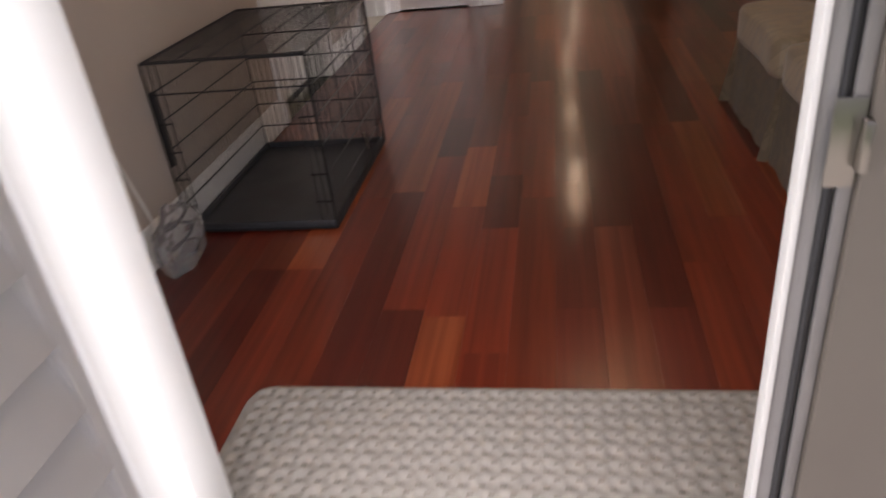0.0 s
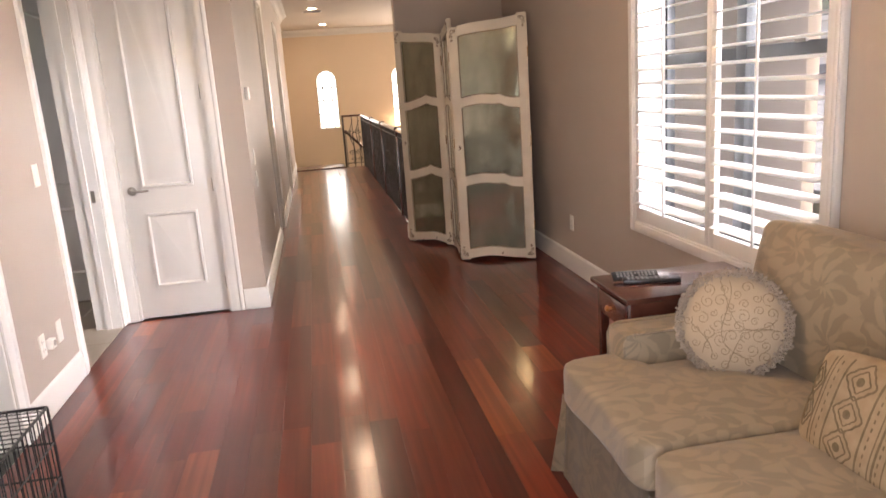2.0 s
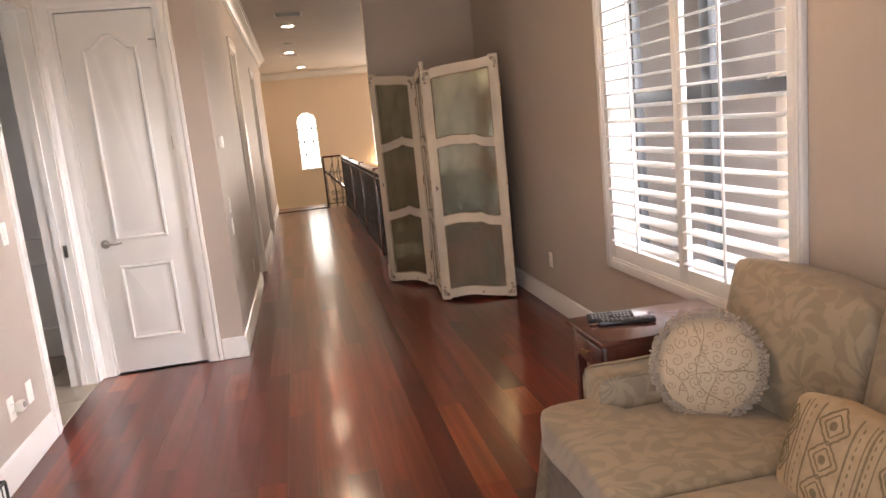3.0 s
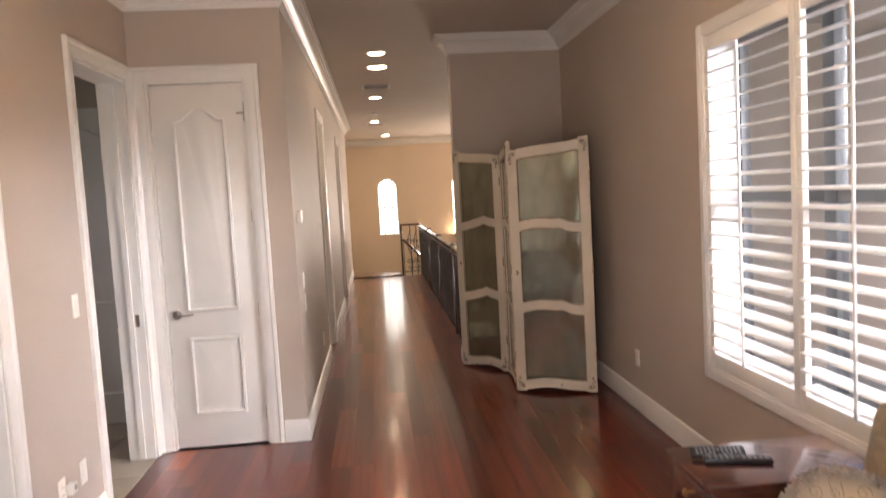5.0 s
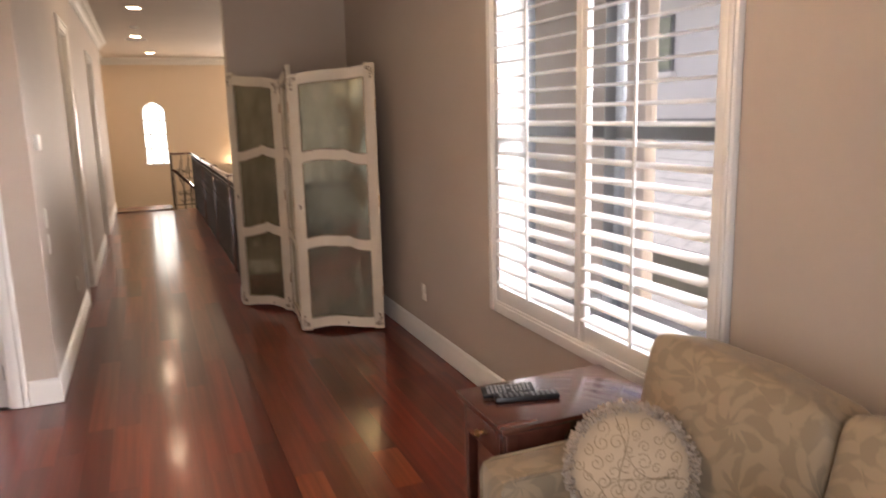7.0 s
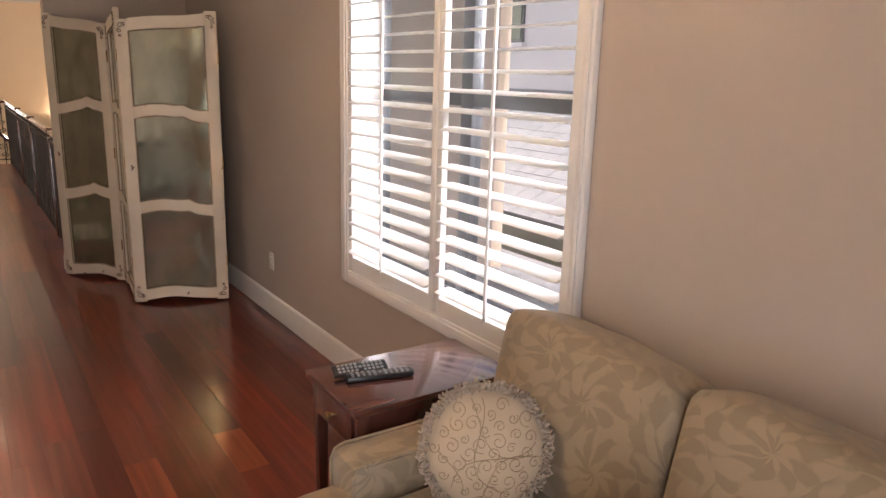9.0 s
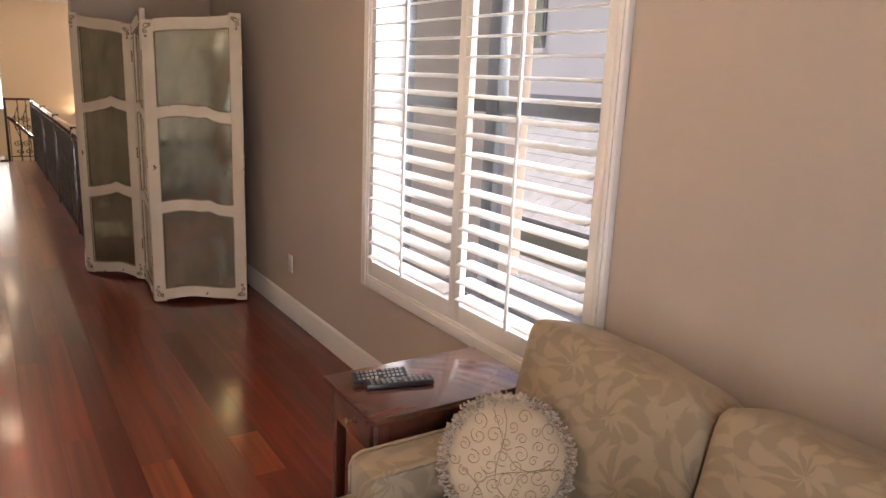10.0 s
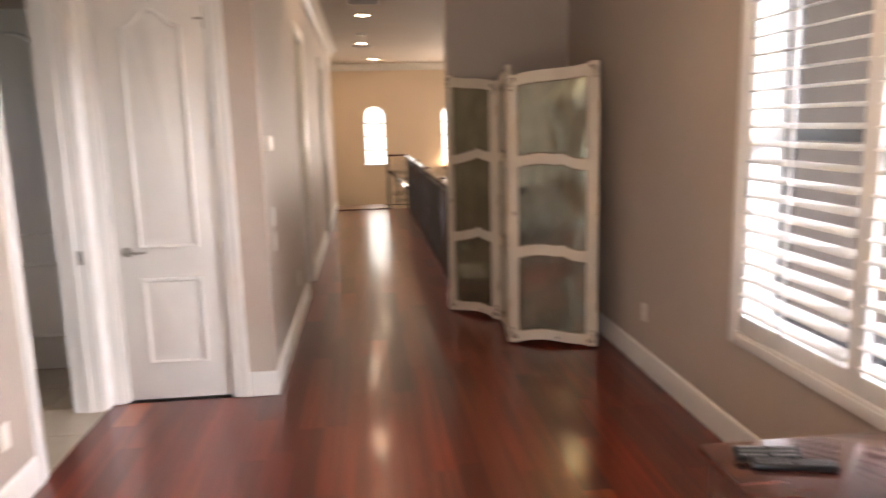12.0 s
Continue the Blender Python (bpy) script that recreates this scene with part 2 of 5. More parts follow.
BLADE = shader("carved_brown_blade", (0.075, 0.042, 0.026), 0.4, colour2=(0.12, 0.07, 0.042), scale=6, stretch=(3, 3, 3), bump=0.3, bump_scale=60)
SHADE = glow("lit_frosted_glass", (1.0, 0.70, 0.38), 21.0)
SKYGLOW = glow("bright_haze", (1.0, 0.95, 0.78), 0.75)
CANGLOW = glow("lit_lamp_lens", (1.0, 0.76, 0.47), 22.0)
TILE = shader("beige_floor_tile", (0.48, 0.41, 0.32), 0.35, colour2=(0.54, 0.47, 0.38), scale=4)
# green mottling paints the trees that the neighbour's panes reflect
TREEGLASS = shader("painted_tree_reflection", (0.05, 0.065, 0.05), 0.06, colour2=(0.10, 0.13, 0.08), scale=1.2)
STUCCO = shader("white_stucco", (0.78, 0.77, 0.74), 0.8, colour2=(0.72, 0.71, 0.69), scale=2, bump=0.5, bump_scale=60)
ROOFTILE = shader("grey_roof_tile", (0.20, 0.205, 0.205), 0.7, colour2=(0.27, 0.27, 0.265), scale=5, bump=0.5, bump_scale=50)
CONCRETE = shader("pale_concrete", (0.42, 0.40, 0.37), 0.8, colour2=(0.48, 0.46, 0.43), scale=3, bump=0.4, bump_scale=90)
GRASS = shader("lawn", (0.06, 0.10, 0.03), 0.9, colour2=(0.09, 0.13, 0.04), scale=2, bump=0.6, bump_scale=60)
LEAF = shader("foliage", (0.05, 0.10, 0.03), 0.6, colour2=(0.1, 0.15, 0.05), scale=3)
BARK = shader("bark", (0.14, 0.10, 0.07), 0.9, bump=0.6, bump_scale=30)
RUG = shader("grey_beige_woven_mat", (0.36, 0.335, 0.295), 0.9, colour2=(0.43, 0.40, 0.355), scale=40, bump=0.6, bump_scale=400)
RUGDARK = shader("brown_mat_yarn", (0.2, 0.18, 0.15), 0.9)
GRILLE = shader("grey_filter_grille", (0.24, 0.24, 0.21), 0.5, 0.2)
GAP = shader("dark_gap", (0.02, 0.012, 0.01), 0.7)
BAG = glass_material("clear_plastic_film")
BAG.node_tree.nodes["Principled BSDF"].inputs["Roughness"].default_value = 0.25
BAG.node_tree.nodes["Principled BSDF"].inputs["Transmission Weight"].default_value = 0.85
WOODS = [plank_material("board_dark_red", (0.085, 0.011, 0.007), (0.130, 0.018, 0.010)),
         plank_material("board_red", (0.128, 0.0175, 0.008), (0.205, 0.031, 0.012)),
         plank_material("board_brown", (0.112, 0.021, 0.011), (0.172, 0.037, 0.018)),
         plank_material("board_orange", (0.190, 0.036, 0.012), (0.315, 0.074, 0.025))]


# ---- mesh tools ----
def link_mesh(name, bm, mat, parent=None, angle=35):
    me = bpy.data.meshes.new(name)
    bm.normal_update()
    bm.to_mesh(me)
    bm.free()
    me.materials.append(mat)
    me.polygons.foreach_set("use_smooth", [True] * len(me.polygons))
    me.set_sharp_from_angle(angle=radians(angle))
    ob = new(name, me)
    ob.parent = parent
    return ob


def part(name, bm, mat, parent, label=""):
    return tagged(link_mesh(name, bm, mat, parent), label)


def share(name, ob, parent, m):
    """Another object on the same mesh, at the pose m under its parent."""
    o = new(name, ob.data)
    o.parent = parent
    o.matrix_basis = m
    return o


def thing(name, m, label, category, group="", kind=""):
    e = new(name)
    e.empty_display_size = 0.1
    e.matrix_world = m
    return tagged(e, label, category, group, kind)


def structure(name, bm, mat, label, category):
    return tagged(link_mesh(name, bm, mat), label, category, kind="structure")


def box(bm, x0, x1, y0, y1, z0, z1, bevel=0.0, segments=2):
    r = bmesh.ops.create_cube(bm, size=1)
    vs = r["verts"]
    for v in vs:
        v.co = ((x0 + x1) / 2 + v.co.x * (x1 - x0), (y0 + y1) / 2 + v.co.y * (y1 - y0), (z0 + z1) / 2 + v.co.z * (z1 - z0))
    if bevel:
        es = list({e for v in vs for e in v.link_edges})
        bmesh.ops.bevel(bm, geom=es, offset=bevel, segments=segments, affect="EDGES", profile=0.5)
    return bm


def boxes(*rows, bevel=0.0):
    bm = bmesh.new()
    for r in rows:
        box(bm, *r, bevel=bevel)
    return bm


def lathe(profile, n=24, bm=None, m=Matrix()):
    """A turned shape from (radius, z) pairs."""
    bm = bm or bmesh.new()
    rings = []
    for r, z in profile:
        rings.append([bm.verts.new(m @ Vector((r * math.cos(2 * math.pi * k / n), r * math.sin(2 * math.pi * k / n), z))) for k in range(n)])
    for a, b in zip(rings, rings[1:]):
        for k in range(n):
            bm.faces.new((a[k], a[(k + 1) % n], b[(k + 1) % n], b[k]))
    bm.faces.new(list(reversed(rings[0])))
    bm.faces.new(rings[-1])
    return bm


def tube(points, r, n=6, bm=None):
    """A rod along points."""
    bm = bm or bmesh.new()
    ps = [Vector(p) for p in points]
    rings, up = [], Vector((0.123, 0.456, 0.881)).normalized()
    for i, p in enumerate(ps):
        d = (ps[min(i + 1, len(ps) - 1)] - ps[max(i - 1, 0)]).normalized()
        if abs(d.dot(up)) > 0.98:
            up = Vector((1, 0.1, 0)).normalized()
        a = d.cross(up).normalized()
        b = d.cross(a)
        rings.append([bm.verts.new(p + r * (math.cos(2 * math.pi * k / n) * a + math.sin(2 * math.pi * k / n) * b)) for k in range(n)])
    for a, b in zip(rings, rings[1:]):
        for k in range(n):
            bm.faces.new((a[k], a[(k + 1) % n], b[(k + 1) % n], b[k]))
    bm.faces.new(list(reversed(rings[0])))
    bm.faces.new(rings[-1])
    bmesh.ops.recalc_face_normals(bm, faces=bm.faces[-(len(ps) - 1) * n - 2:])
    return bm


def sweep(profile, a, b, out, bm=None, mitre=(0, 0)):
    """A moulding along the line a-b: profile (depth, height) pairs, depth along out. mitre: end shift per depth."""
    bm = bm or bmesh.new()
    a, b, out = Vector(a), Vector(b), Vector(out)
    d = (b - a).normalized()
    ra = [bm.verts.new(a + out * p + Vector((0, 0, h)) + d * (p * mitre[0])) for p, h in profile]
    rb = [bm.verts.new(b + out * p + Vector((0, 0, h)) + d * (p * mitre[1])) for p, h in profile]
    n = len(profile)
    for k in range(n):
        bm.faces.new((ra[k], rb[k], rb[(k + 1) % n], ra[(k + 1) % n]))
    bm.faces.new(list(reversed(ra)))
    bm.faces.new(rb)
    bmesh.ops.recalc_face_normals(bm, faces=bm.faces)
    return bm


def prism(bm, outline, y0, y1):
    """An outline of (x, z) pairs pulled from y0 to y1."""
    a = [bm.verts.new((x, y0, z)) for x, z in outline]
    b = [bm.verts.new((x, y1, z)) for x, z in outline]
    n = len(outline)
    fs = [bm.faces.new(a), bm.faces.new(list(reversed(b)))]
    fs += [bm.faces.new((a[k], b[k], b[(k + 1) % n], a[(k + 1) % n])) for k in range(n)]
    bmesh.ops.recalc_face_normals(bm, faces=fs)
    return bm


def pad(w, d, h, puff=0.02, n=10, square=5.0):
    """A soft cushion, w by d by h, centred over its base."""
    bm = bmesh.new()
    bmesh.ops.create_cube(bm, size=2)
    bmesh.ops.subdivide_edges(bm, edges=bm.edges[:], cuts=n, use_grid_fill=True)
    for v in bm.verts:
        x, y, z = v.co
        k = (abs(x) ** square + abs(y) ** square + abs(z) ** square) ** (1 / square)
        x, y, z = x / k, y / k, z / k
        bulge = puff * (1 - x * x) * (1 - y * y)
        v.co = (x * w / 2, y * d / 2, h / 2 + z * (h / 2 + bulge))
    return bm


def scroll(turns, r0, start, n=22):
    """A flat spiral in the x-z plane."""
    return [(r0 * (1 - 0.8 * i / n) * math.cos(start + turns * 2 * math.pi * i / n), r0 * (1 - 0.8 * i / n) * math.sin(start + turns * 2 * math.pi * i / n)) for i in range(n + 1)]


# ---- plan, in metres ----
XL, XC, XS, XR = -1.38, -0.40, 0.90, 1.935
YE, YD, YS, YF = -0.65, 4.60, 6.42, 18.3
YW, YL = 14.7, 15.05
CEILING = 3.05


def wall_y(x0, x1, y0, y1, z0, z1, holes):
    """A wall along y with openings (ya, yb, za, zb)."""
    bm, y = bmesh.new(), y0
    for ya, yb, za, zb in sorted(holes):
        box(bm, x0, x1, y, ya, z0, z1)
        if za > z0:
            box(bm, x0, x1, ya, yb, z0, za)
        box(bm, x0, x1, ya, yb, zb, z1)
        y = yb
    box(bm, x0, x1, y, y1, z0, z1)
    return bm


def wall_x(y0, y1, x0, x1, z0, z1, holes):
    bm, x = bmesh.new(), x0
    for xa, xb, za, zb in sorted(holes):
        box(bm, x, xa, y0, y1, z0, z1)
        if za > z0:
            box(bm, xa, xb, y0, y1, z0, za)
        box(bm, xa, xb, y0, y1, zb, z1)
        x = xb
    box(bm, x, x1, y0, y1, z0, z1)
    return bm


def arch_wall(y0, y1, x0, x1, z0, z1, arches):
    """A wall along x with round-headed openings (centre, half width, sill, top)."""
    bm, x, n = bmesh.new(), x0, 12
    for c, w, za, zb in arches:
        box(bm, x, c - w, y0, y1, z0, z1)
        box(bm, c - w, c + w, y0, y1, z0, za)
        zs = zb - w
        for k in range(n):
            a0, a1 = math.pi * (1 - k / n), math.pi * (1 - (k + 1) / n)
            prism(bm, [(c + w * math.cos(a0), zs + w * math.sin(a0)), (c + w * math.cos(a1), zs + w * math.sin(a1)),
                       (c + w * math.cos(a1), z1), (c + w * math.cos(a0), z1)], y0, y1)
        x = c + w
    box(bm, x, x1, y0, y1, z0, z1)
    return bm


DOOR_H = 2.45
structure("wall_left", wall_y(XL - 0.17, XL, YE, YD, 0, CEILING, [(1.91, 2.74, 0, DOOR_H), (3.70, 4.51, 0, DOOR_H)]), PAINT,
          "taupe painted wall with two door openings", "wall")
structure("wall_closet", wall_x(YD, YD + 0.13, XL - 0.17, XC, 0, CEILING, [(-1.29, -0.652, 0, DOOR_H)]), PAINT,
          "taupe painted wall around a narrow closet door", "wall")
structure("wall_corridor", wall_y(XC - 0.13, XC, YD + 0.13, YW, 0, CEILING, [(7.15, 7.87, 0, DOOR_H), (10.62, 11.45, 0, DOOR_H)]), PAINT,
          "taupe painted corridor wall with two doors", "wall")
structure("wall_stub", boxes((XS, XR + 0.2, YS, YS + 0.15, 0, CEILING), (XR + 0.2, 5.2, YS, YS + 0.15, -3, CEILING), (XS, XR + 0.2, YS, YS + 0.15, -3, -0.3)), PAINT,
          "taupe painted end wall behind the folding screen", "wall")
structure("wall_right", wall_y(XR, XR + 0.2, -0.85, YS, 0, CEILING, [(1.79, 3.45, 0.615, 2.365)]), PAINT,
          "taupe painted wall with a wide shuttered window", "wall")
structure("wall_entry", wall_x(-0.85, YE, XL - 0.17, XR, 0, CEILING, [(-0.69, 0.44, 0, 2.32)]), PAINT,
          "taupe painted wall with the open entry door", "wall")
ARCHES = [(0.468, 0.257, 0.63, 2.06), (2.385, 0.257, 0.63, 2.06), (4.2, 0.257, 0.63, 2.06)]
structure("wall_far", arch_wall(YF, YF + 0.2, -0.75, 5.2, -3, CEILING, ARCHES), CREAM, "cream painted far wall with arched windows", "wall")
structure("wall_foyer", boxes((5.2, 5.35, YS, YF + 0.2, -3, CEILING), (1.02, 1.04, YS + 0.15, 14.12, -3, -0.3), (-0.75, -0.62, YW - 0.02, YF, -3, CEILING), (-0.62, XC - 0.131, YW - 0.14, YW - 0.02, -3, CEILING)), CREAM, "cream painted foyer wall", "wall")
structure("ceiling", boxes((-3.2, 5.35, -0.85, YF + 0.2, CEILING, CEILING + 0.15)), CEIL, "pale taupe painted ceiling", "ceiling")
structure("foyer_floor", boxes((-0.8, 5.35, YS, YF + 0.2, -3.15, -3)), TILE, "beige stone floor below the gallery", "floor")

# side room behind the open doorway
# the gap at y 3.8 to 4.6 is unseen, added to let light in
structure("wall_side_room", boxes((-2.9, XL - 0.17, 5.35, 5.47, 0, CEILING), (-3.02, -2.9, 3.0, 3.8, 0, CEILING), (-3.02, -2.9, 4.6, 5.47, 0, CEILING), (-3.02, -2.9, 3.8, 4.6, 0, 1.4), (-3.02, -2.9, 3.8, 4.6, 2.2, CEILING), (-2.9, XL - 0.17, 2.88, 3.0, 0, CEILING),
                                  (XL - 0.17, XL - 0.05, YD + 0.13, 5.47, 0, CEILING)), PAINT, "taupe painted walls of the side room", "wall")
structure("wall_closet_inside", boxes((XL - 0.05, XC - 0.13, 5.35, 5.47, 0, CEILING)), PAINT, "taupe painted closet wall", "wall")

# Unseen slab and walls, added to stop daylight leaking under the closed doors.
structure("slab", boxes((-3.2, XL - 0.171, -0.85, 2.88, -0.3, -0.06), (-3.2, XL - 0.001, 2.88, 5.47, -0.3, -0.051), (-3.2, XC - 0.091, 5.47, YW - 0.15, -0.3, -0.03), (XL - 0.001, XC - 0.091, YD + 0.001, 5.47, -0.3, -0.03)), CONCRETE,
          "unseen concrete slab closing the rooms against stray daylight", "floor")
structure("closing_wall_west", boxes((-3.2, -3.05, -0.85, 3.8, -0.03, CEILING), (-3.2, -3.05, 4.6, YF + 0.2, -0.03, CEILING), (-3.2, -3.05, 3.8, 4.6, -0.03, 1.4), (-3.2, -3.05, 3.8, 4.6, 2.2, CEILING), (-3.05, -0.75, YF, YF + 0.2, -0.03, CEILING), (-3.05, XL - 0.17, -0.85, -0.65, -0.03, CEILING)), STUCCO,
          "unseen stucco wall closing the rooms against stray daylight", "wall")

CROWN = [(0, -0.155), (0.010, -0.155), (0.014, -0.142), (0.021, -0.140), (0.021, -0.124), (0.030, -0.121), (0.040, -0.104), (0.056, -0.076), (0.080, -0.056),
         (0.096, -0.050), (0.096, -0.037), (0.110, -0.034), (0.116, -0.018), (0.136, -0.015), (0.136, 0), (0, 0)]
BASE = [(0, 0), (0.016, 0), (0.016, 0.105), (0.012, 0.118), (0.012, 0.132), (0.006, 0.146), (0, 0.15)]


def crown(a, b, out, ends):
    structure("crown_moulding", sweep(CROWN, (*a, CEILING - 0.001), (*b, CEILING - 0.001), out, mitre=ends), WHITE, "white stepped crown moulding", "moulding")


crown((XL, YE), (XL, YD), (1, 0, 0), (1, -1))
crown((XL, YD), (XC, YD), (0, -1, 0), (1, 1))
crown((XC, YD), (XC, YW), (1, 0, 0), (-1, 1))
crown((-0.62, YW), (-0.62, YF), (1, 0, 0), (0, -1))
crown((-0.62, YF), (5.2, YF), (0, -1, 0), (1, -1))
crown((XS, YS), (XR, YS), (0, -1, 0), (-1, -1))
crown((XR, YE), (XR, YS), (-1, 0, 0), (1, -1))
crown((XS, YS + 0.15), (XS, YS), (-1, 0, 0), (0, 1))
crown((XL, YE), (XR, YE), (0, 1, 0), (1, -1))


def baseboard(a, b, out, ends=(0, 0)):
    structure("baseboard", sweep(BASE, (*a, 0.004), (*b, 0.004), out, mitre=ends), WHITE, "white moulded baseboard", "baseboard")


baseboard((XL, YE), (XL, 1.82), (1, 0, 0), (1, 0))
baseboard((XL, 2.83), (XL, 3.61), (1, 0, 0))
baseboard((-0.557, YD), (XC, YD), (0, -1, 0), (0, 1))
baseboard((XC, YD), (XC, 7.06), (1, 0, 0), (-1, 0))
baseboard((XC, 7.96), (XC, 10.53), (1, 0, 0))
baseboard((XC, 11.54), (XC, YW), (1, 0, 0))
baseboard((XS, YS), (XR, YS), (0, -1, 0), (-1, -1))
baseboard((XS, YS + 0.15), (XS, YS), (-1, 0, 0), (0, 1))
baseboard((XR, YE), (XR, YS), (-1, 0, 0), (1, -1))
baseboard((XL, YE), (-0.78, YE), (0, 1, 0), (1, 0))
baseboard((0.53, YE), (XR, YE), (0, 1, 0), (0, -1))

CASE = [(0, 0), (0.018, 0), (0.022, 0.006), (0.022, 0.022), (0.014, 0.03), (0.017, 0.06), (0.010, 0.08), (0.010, 0.088), (0, 0.088)]


def casing(name, m, w, h, legs=(True, True)):
    """Moulded trim round an opening w wide and h high; local x along the wall, -y into the room."""
    e = thing(name, m, "white moulded casing round a doorway", "door trim", kind="structure")
    for side, on in ((-1, legs[0]), (1, legs[1])):
        if not on:
            continue
        bm = bmesh.new()
        ra = [bm.verts.new((side * (w / 2 + 0.088 - q), -p, 0.004)) for p, q in CASE]
        rb = [bm.verts.new((side * (w / 2 + 0.088 - q), -p, h + 0.088 - q)) for p, q in CASE]
        for k in range(len(CASE)):
            j = (k + 1) % len(CASE)
            bm.faces.new((ra[k], rb[k], rb[j], ra[j]))
        bm.faces.new(ra), bm.faces.new(rb)
        bmesh.ops.recalc_face_normals(bm, faces=bm.faces)
        part("side_casing", bm, WHITE, e)
    bm = bmesh.new()
    ra = [bm.verts.new((-(w / 2 + 0.088 - q), -p, h + 0.088 - q)) for p, q in CASE]
    rb = [bm.verts.new(((w / 2 + 0.088 - q), -p, h + 0.088 - q)) for p, q in CASE]
    for k in range(len(CASE)):
        j = (k + 1) % len(CASE)
        bm.faces.new((ra[k], rb[k], rb[j], ra[j]))
    bm.faces.new(ra), bm.faces.new(rb)
    bmesh.ops.recalc_face_normals(bm, faces=bm.faces)
    part("head_casing", bm, WHITE, e)
    return e


def lining(e, w, h, depth, stop):
    """Jamb boards lining an opening, with a door stop bead at that depth."""
    for s in (-1, 1):
        part("jamb", boxes((s * w / 2 - 0.018 * (s > 0), s * w / 2 + 0.018 * (s < 0), 0.002, depth, 0.004, h - 0.02)), WHITE, e)
        part("door_stop_bead", boxes((s * (w / 2 - 0.018) - 0.012 * (s > 0), s * (w / 2 - 0.018) + 0.012 * (s < 0), stop - 0.035, stop, 0.004, h - 0.032)), WHITE, e)
    part("head_jamb", boxes((-w / 2, w / 2, 0.002, depth, h - 0.02, h)), WHITE, e)


def panel_outline(x0, x1, z0, z1, rise):
    """A panel with an ogee-arched head."""
    pts = [(x0, z0), (x1, z0), (x1, z1 - rise)]
    n = 18
    for k in range(1, n):
        u = 1 - 2 * k / n
        s = max(0.0, min(1.0, (0.86 - abs(u)) / 0.8))
        pts.append(((x0 + x1) / 2 + u * (x1 - x0) / 2, z1 - rise + rise * (s * s * (3 - 2 * s))))
    pts.append((x0, z1 - rise))
    return pts


def raised_panel(x0, x1, z0, z1, rise, y, mat, parent):
    out = panel_outline(x0, x1, z0, z1, rise)
    cx, cz = (x0 + x1) / 2, (z0 + z1) / 2
    bm, rings = bmesh.new(), []
    for o, h in ((0, -0.001), (0.004, 0.012), (0.016, 0.017), (0.026, 0.002), (0.036, 0.002), (0.070, 0.014)):
        fx, fz = 1 - 2 * o / (x1 - x0), 1 - 2 * o / (z1 - z0)
        rings.append([bm.verts.new((cx + (x - cx) * fx, y - h, cz + (z - cz) * fz)) for x, z in out])
    n = len(out)
    for a, b in zip(rings, rings[1:]):
        for k in range(n):
            bm.faces.new((a[k], a[(k + 1) % n], b[(k + 1) % n], b[k]))
    bm.faces.new(rings[-1])
    bmesh.ops.recalc_face_normals(bm, faces=bm.faces)
    return part("panel", bm, mat, parent)


def door_leaf(name, m, w, h, handle, hinges, label, category="door"):
    """A two-panel door; local x across the leaf from its left edge, front face at y = 0, looking along -y."""
    e = thing(name, m, label, category, kind="structure")
    leaf = part("leaf", boxes((0, w, 0, 0.04, 0.012, h), bevel=0.002), WHITE, e)
    sx = 0.125 if w < 0.7 else 0.14
    raised_panel(sx, w - sx, 0.93, h - 0.14, 0.085, 0, WHITE, e)
    raised_panel(sx, w - sx, 0.23, 0.76, 0, 0, WHITE, e)
    if handle is not None:
        hx, way = handle
        hd = part("lever_handle", lathe([(0.028, 0), (0.031, 0.004), (0.029, 0.011), (0.014, 0.013), (0.0115, 0.045), (0.0115, 0.05)], 20,
                                        m=Matrix.Translation((hx, 0, 0.92)) @ pose(0, 0, 0, 90)), NICKEL, e, "satin nickel lever handle")
        part("lever", tube([(hx, -0.048, 0.92), (hx + way * 0.03, -0.05, 0.921), (hx + way * 0.07, -0.049, 0.917), (hx + way * 0.115, -0.044, 0.921)], 0.0075, 8), NICKEL, hd)
        part("latch_plate", boxes((-0.002, 0.003, 0.008, 0.032, 0.89, 0.95)), NICKEL, hd)
    if hinges is not None:
        for z in (0.22, 0.92, 1.55, 2.25):
            part("hinge", tube([(hinges, -0.004, z - 0.045), (hinges, -0.004, z + 0.045)], 0.008, 8), NICKEL, e, "satin nickel door hinge")
    return e


# closed closet door, facing down the room
c = casing("door_trim_1", pose(-0.971, YD, 0), 0.638, DOOR_H)
lining(c, 0.638, DOOR_H, 0.128, 0.07)
closet = door_leaf("door_1", pose(-1.269, YD + 0.024, 0), 0.597, 2.425, (0.062, 1), 0.599, "closed white two-panel closet door with arched panel")
part("flip_latch", boxes((0.545, 0.602, -0.006, 0.0, 2.222, 2.234), (0.59, 0.60, -0.012, -0.006, 2.17, 2.24), bevel=0.002), NICKEL, closet, "small steel flip latch")
# closed door set back in the left wall
c = casing("door_trim_2", pose(XL, 2.325, 0, 0, 0, 90), 0.83, DOOR_H)
lining(c, 0.83, DOOR_H, 0.17, 0.125)
door_leaf("door_2", pose(XL - 0.127, 1.93, 0, 0, 0, 90), 0.79, 2.425, None, None, "closed white two-panel door set back in its frame")
# open doorway beside the closet
c = casing("door_trim_3", pose(XL, 4.105, 0, 0, 0, 90), 0.81, DOOR_H)
lining(c, 0.81, DOOR_H, 0.17, 0.10)
part("strike_plate", boxes((0.382, 0.387, 0.03, 0.055, 0.88, 0.96)), NICKEL, c, "satin nickel strike plate")
door_leaf("door_3", pose(-2.45, 5.345, 0), 0.84, 2.4, (0.06, 1), None, "closed white panel door inside the side room")
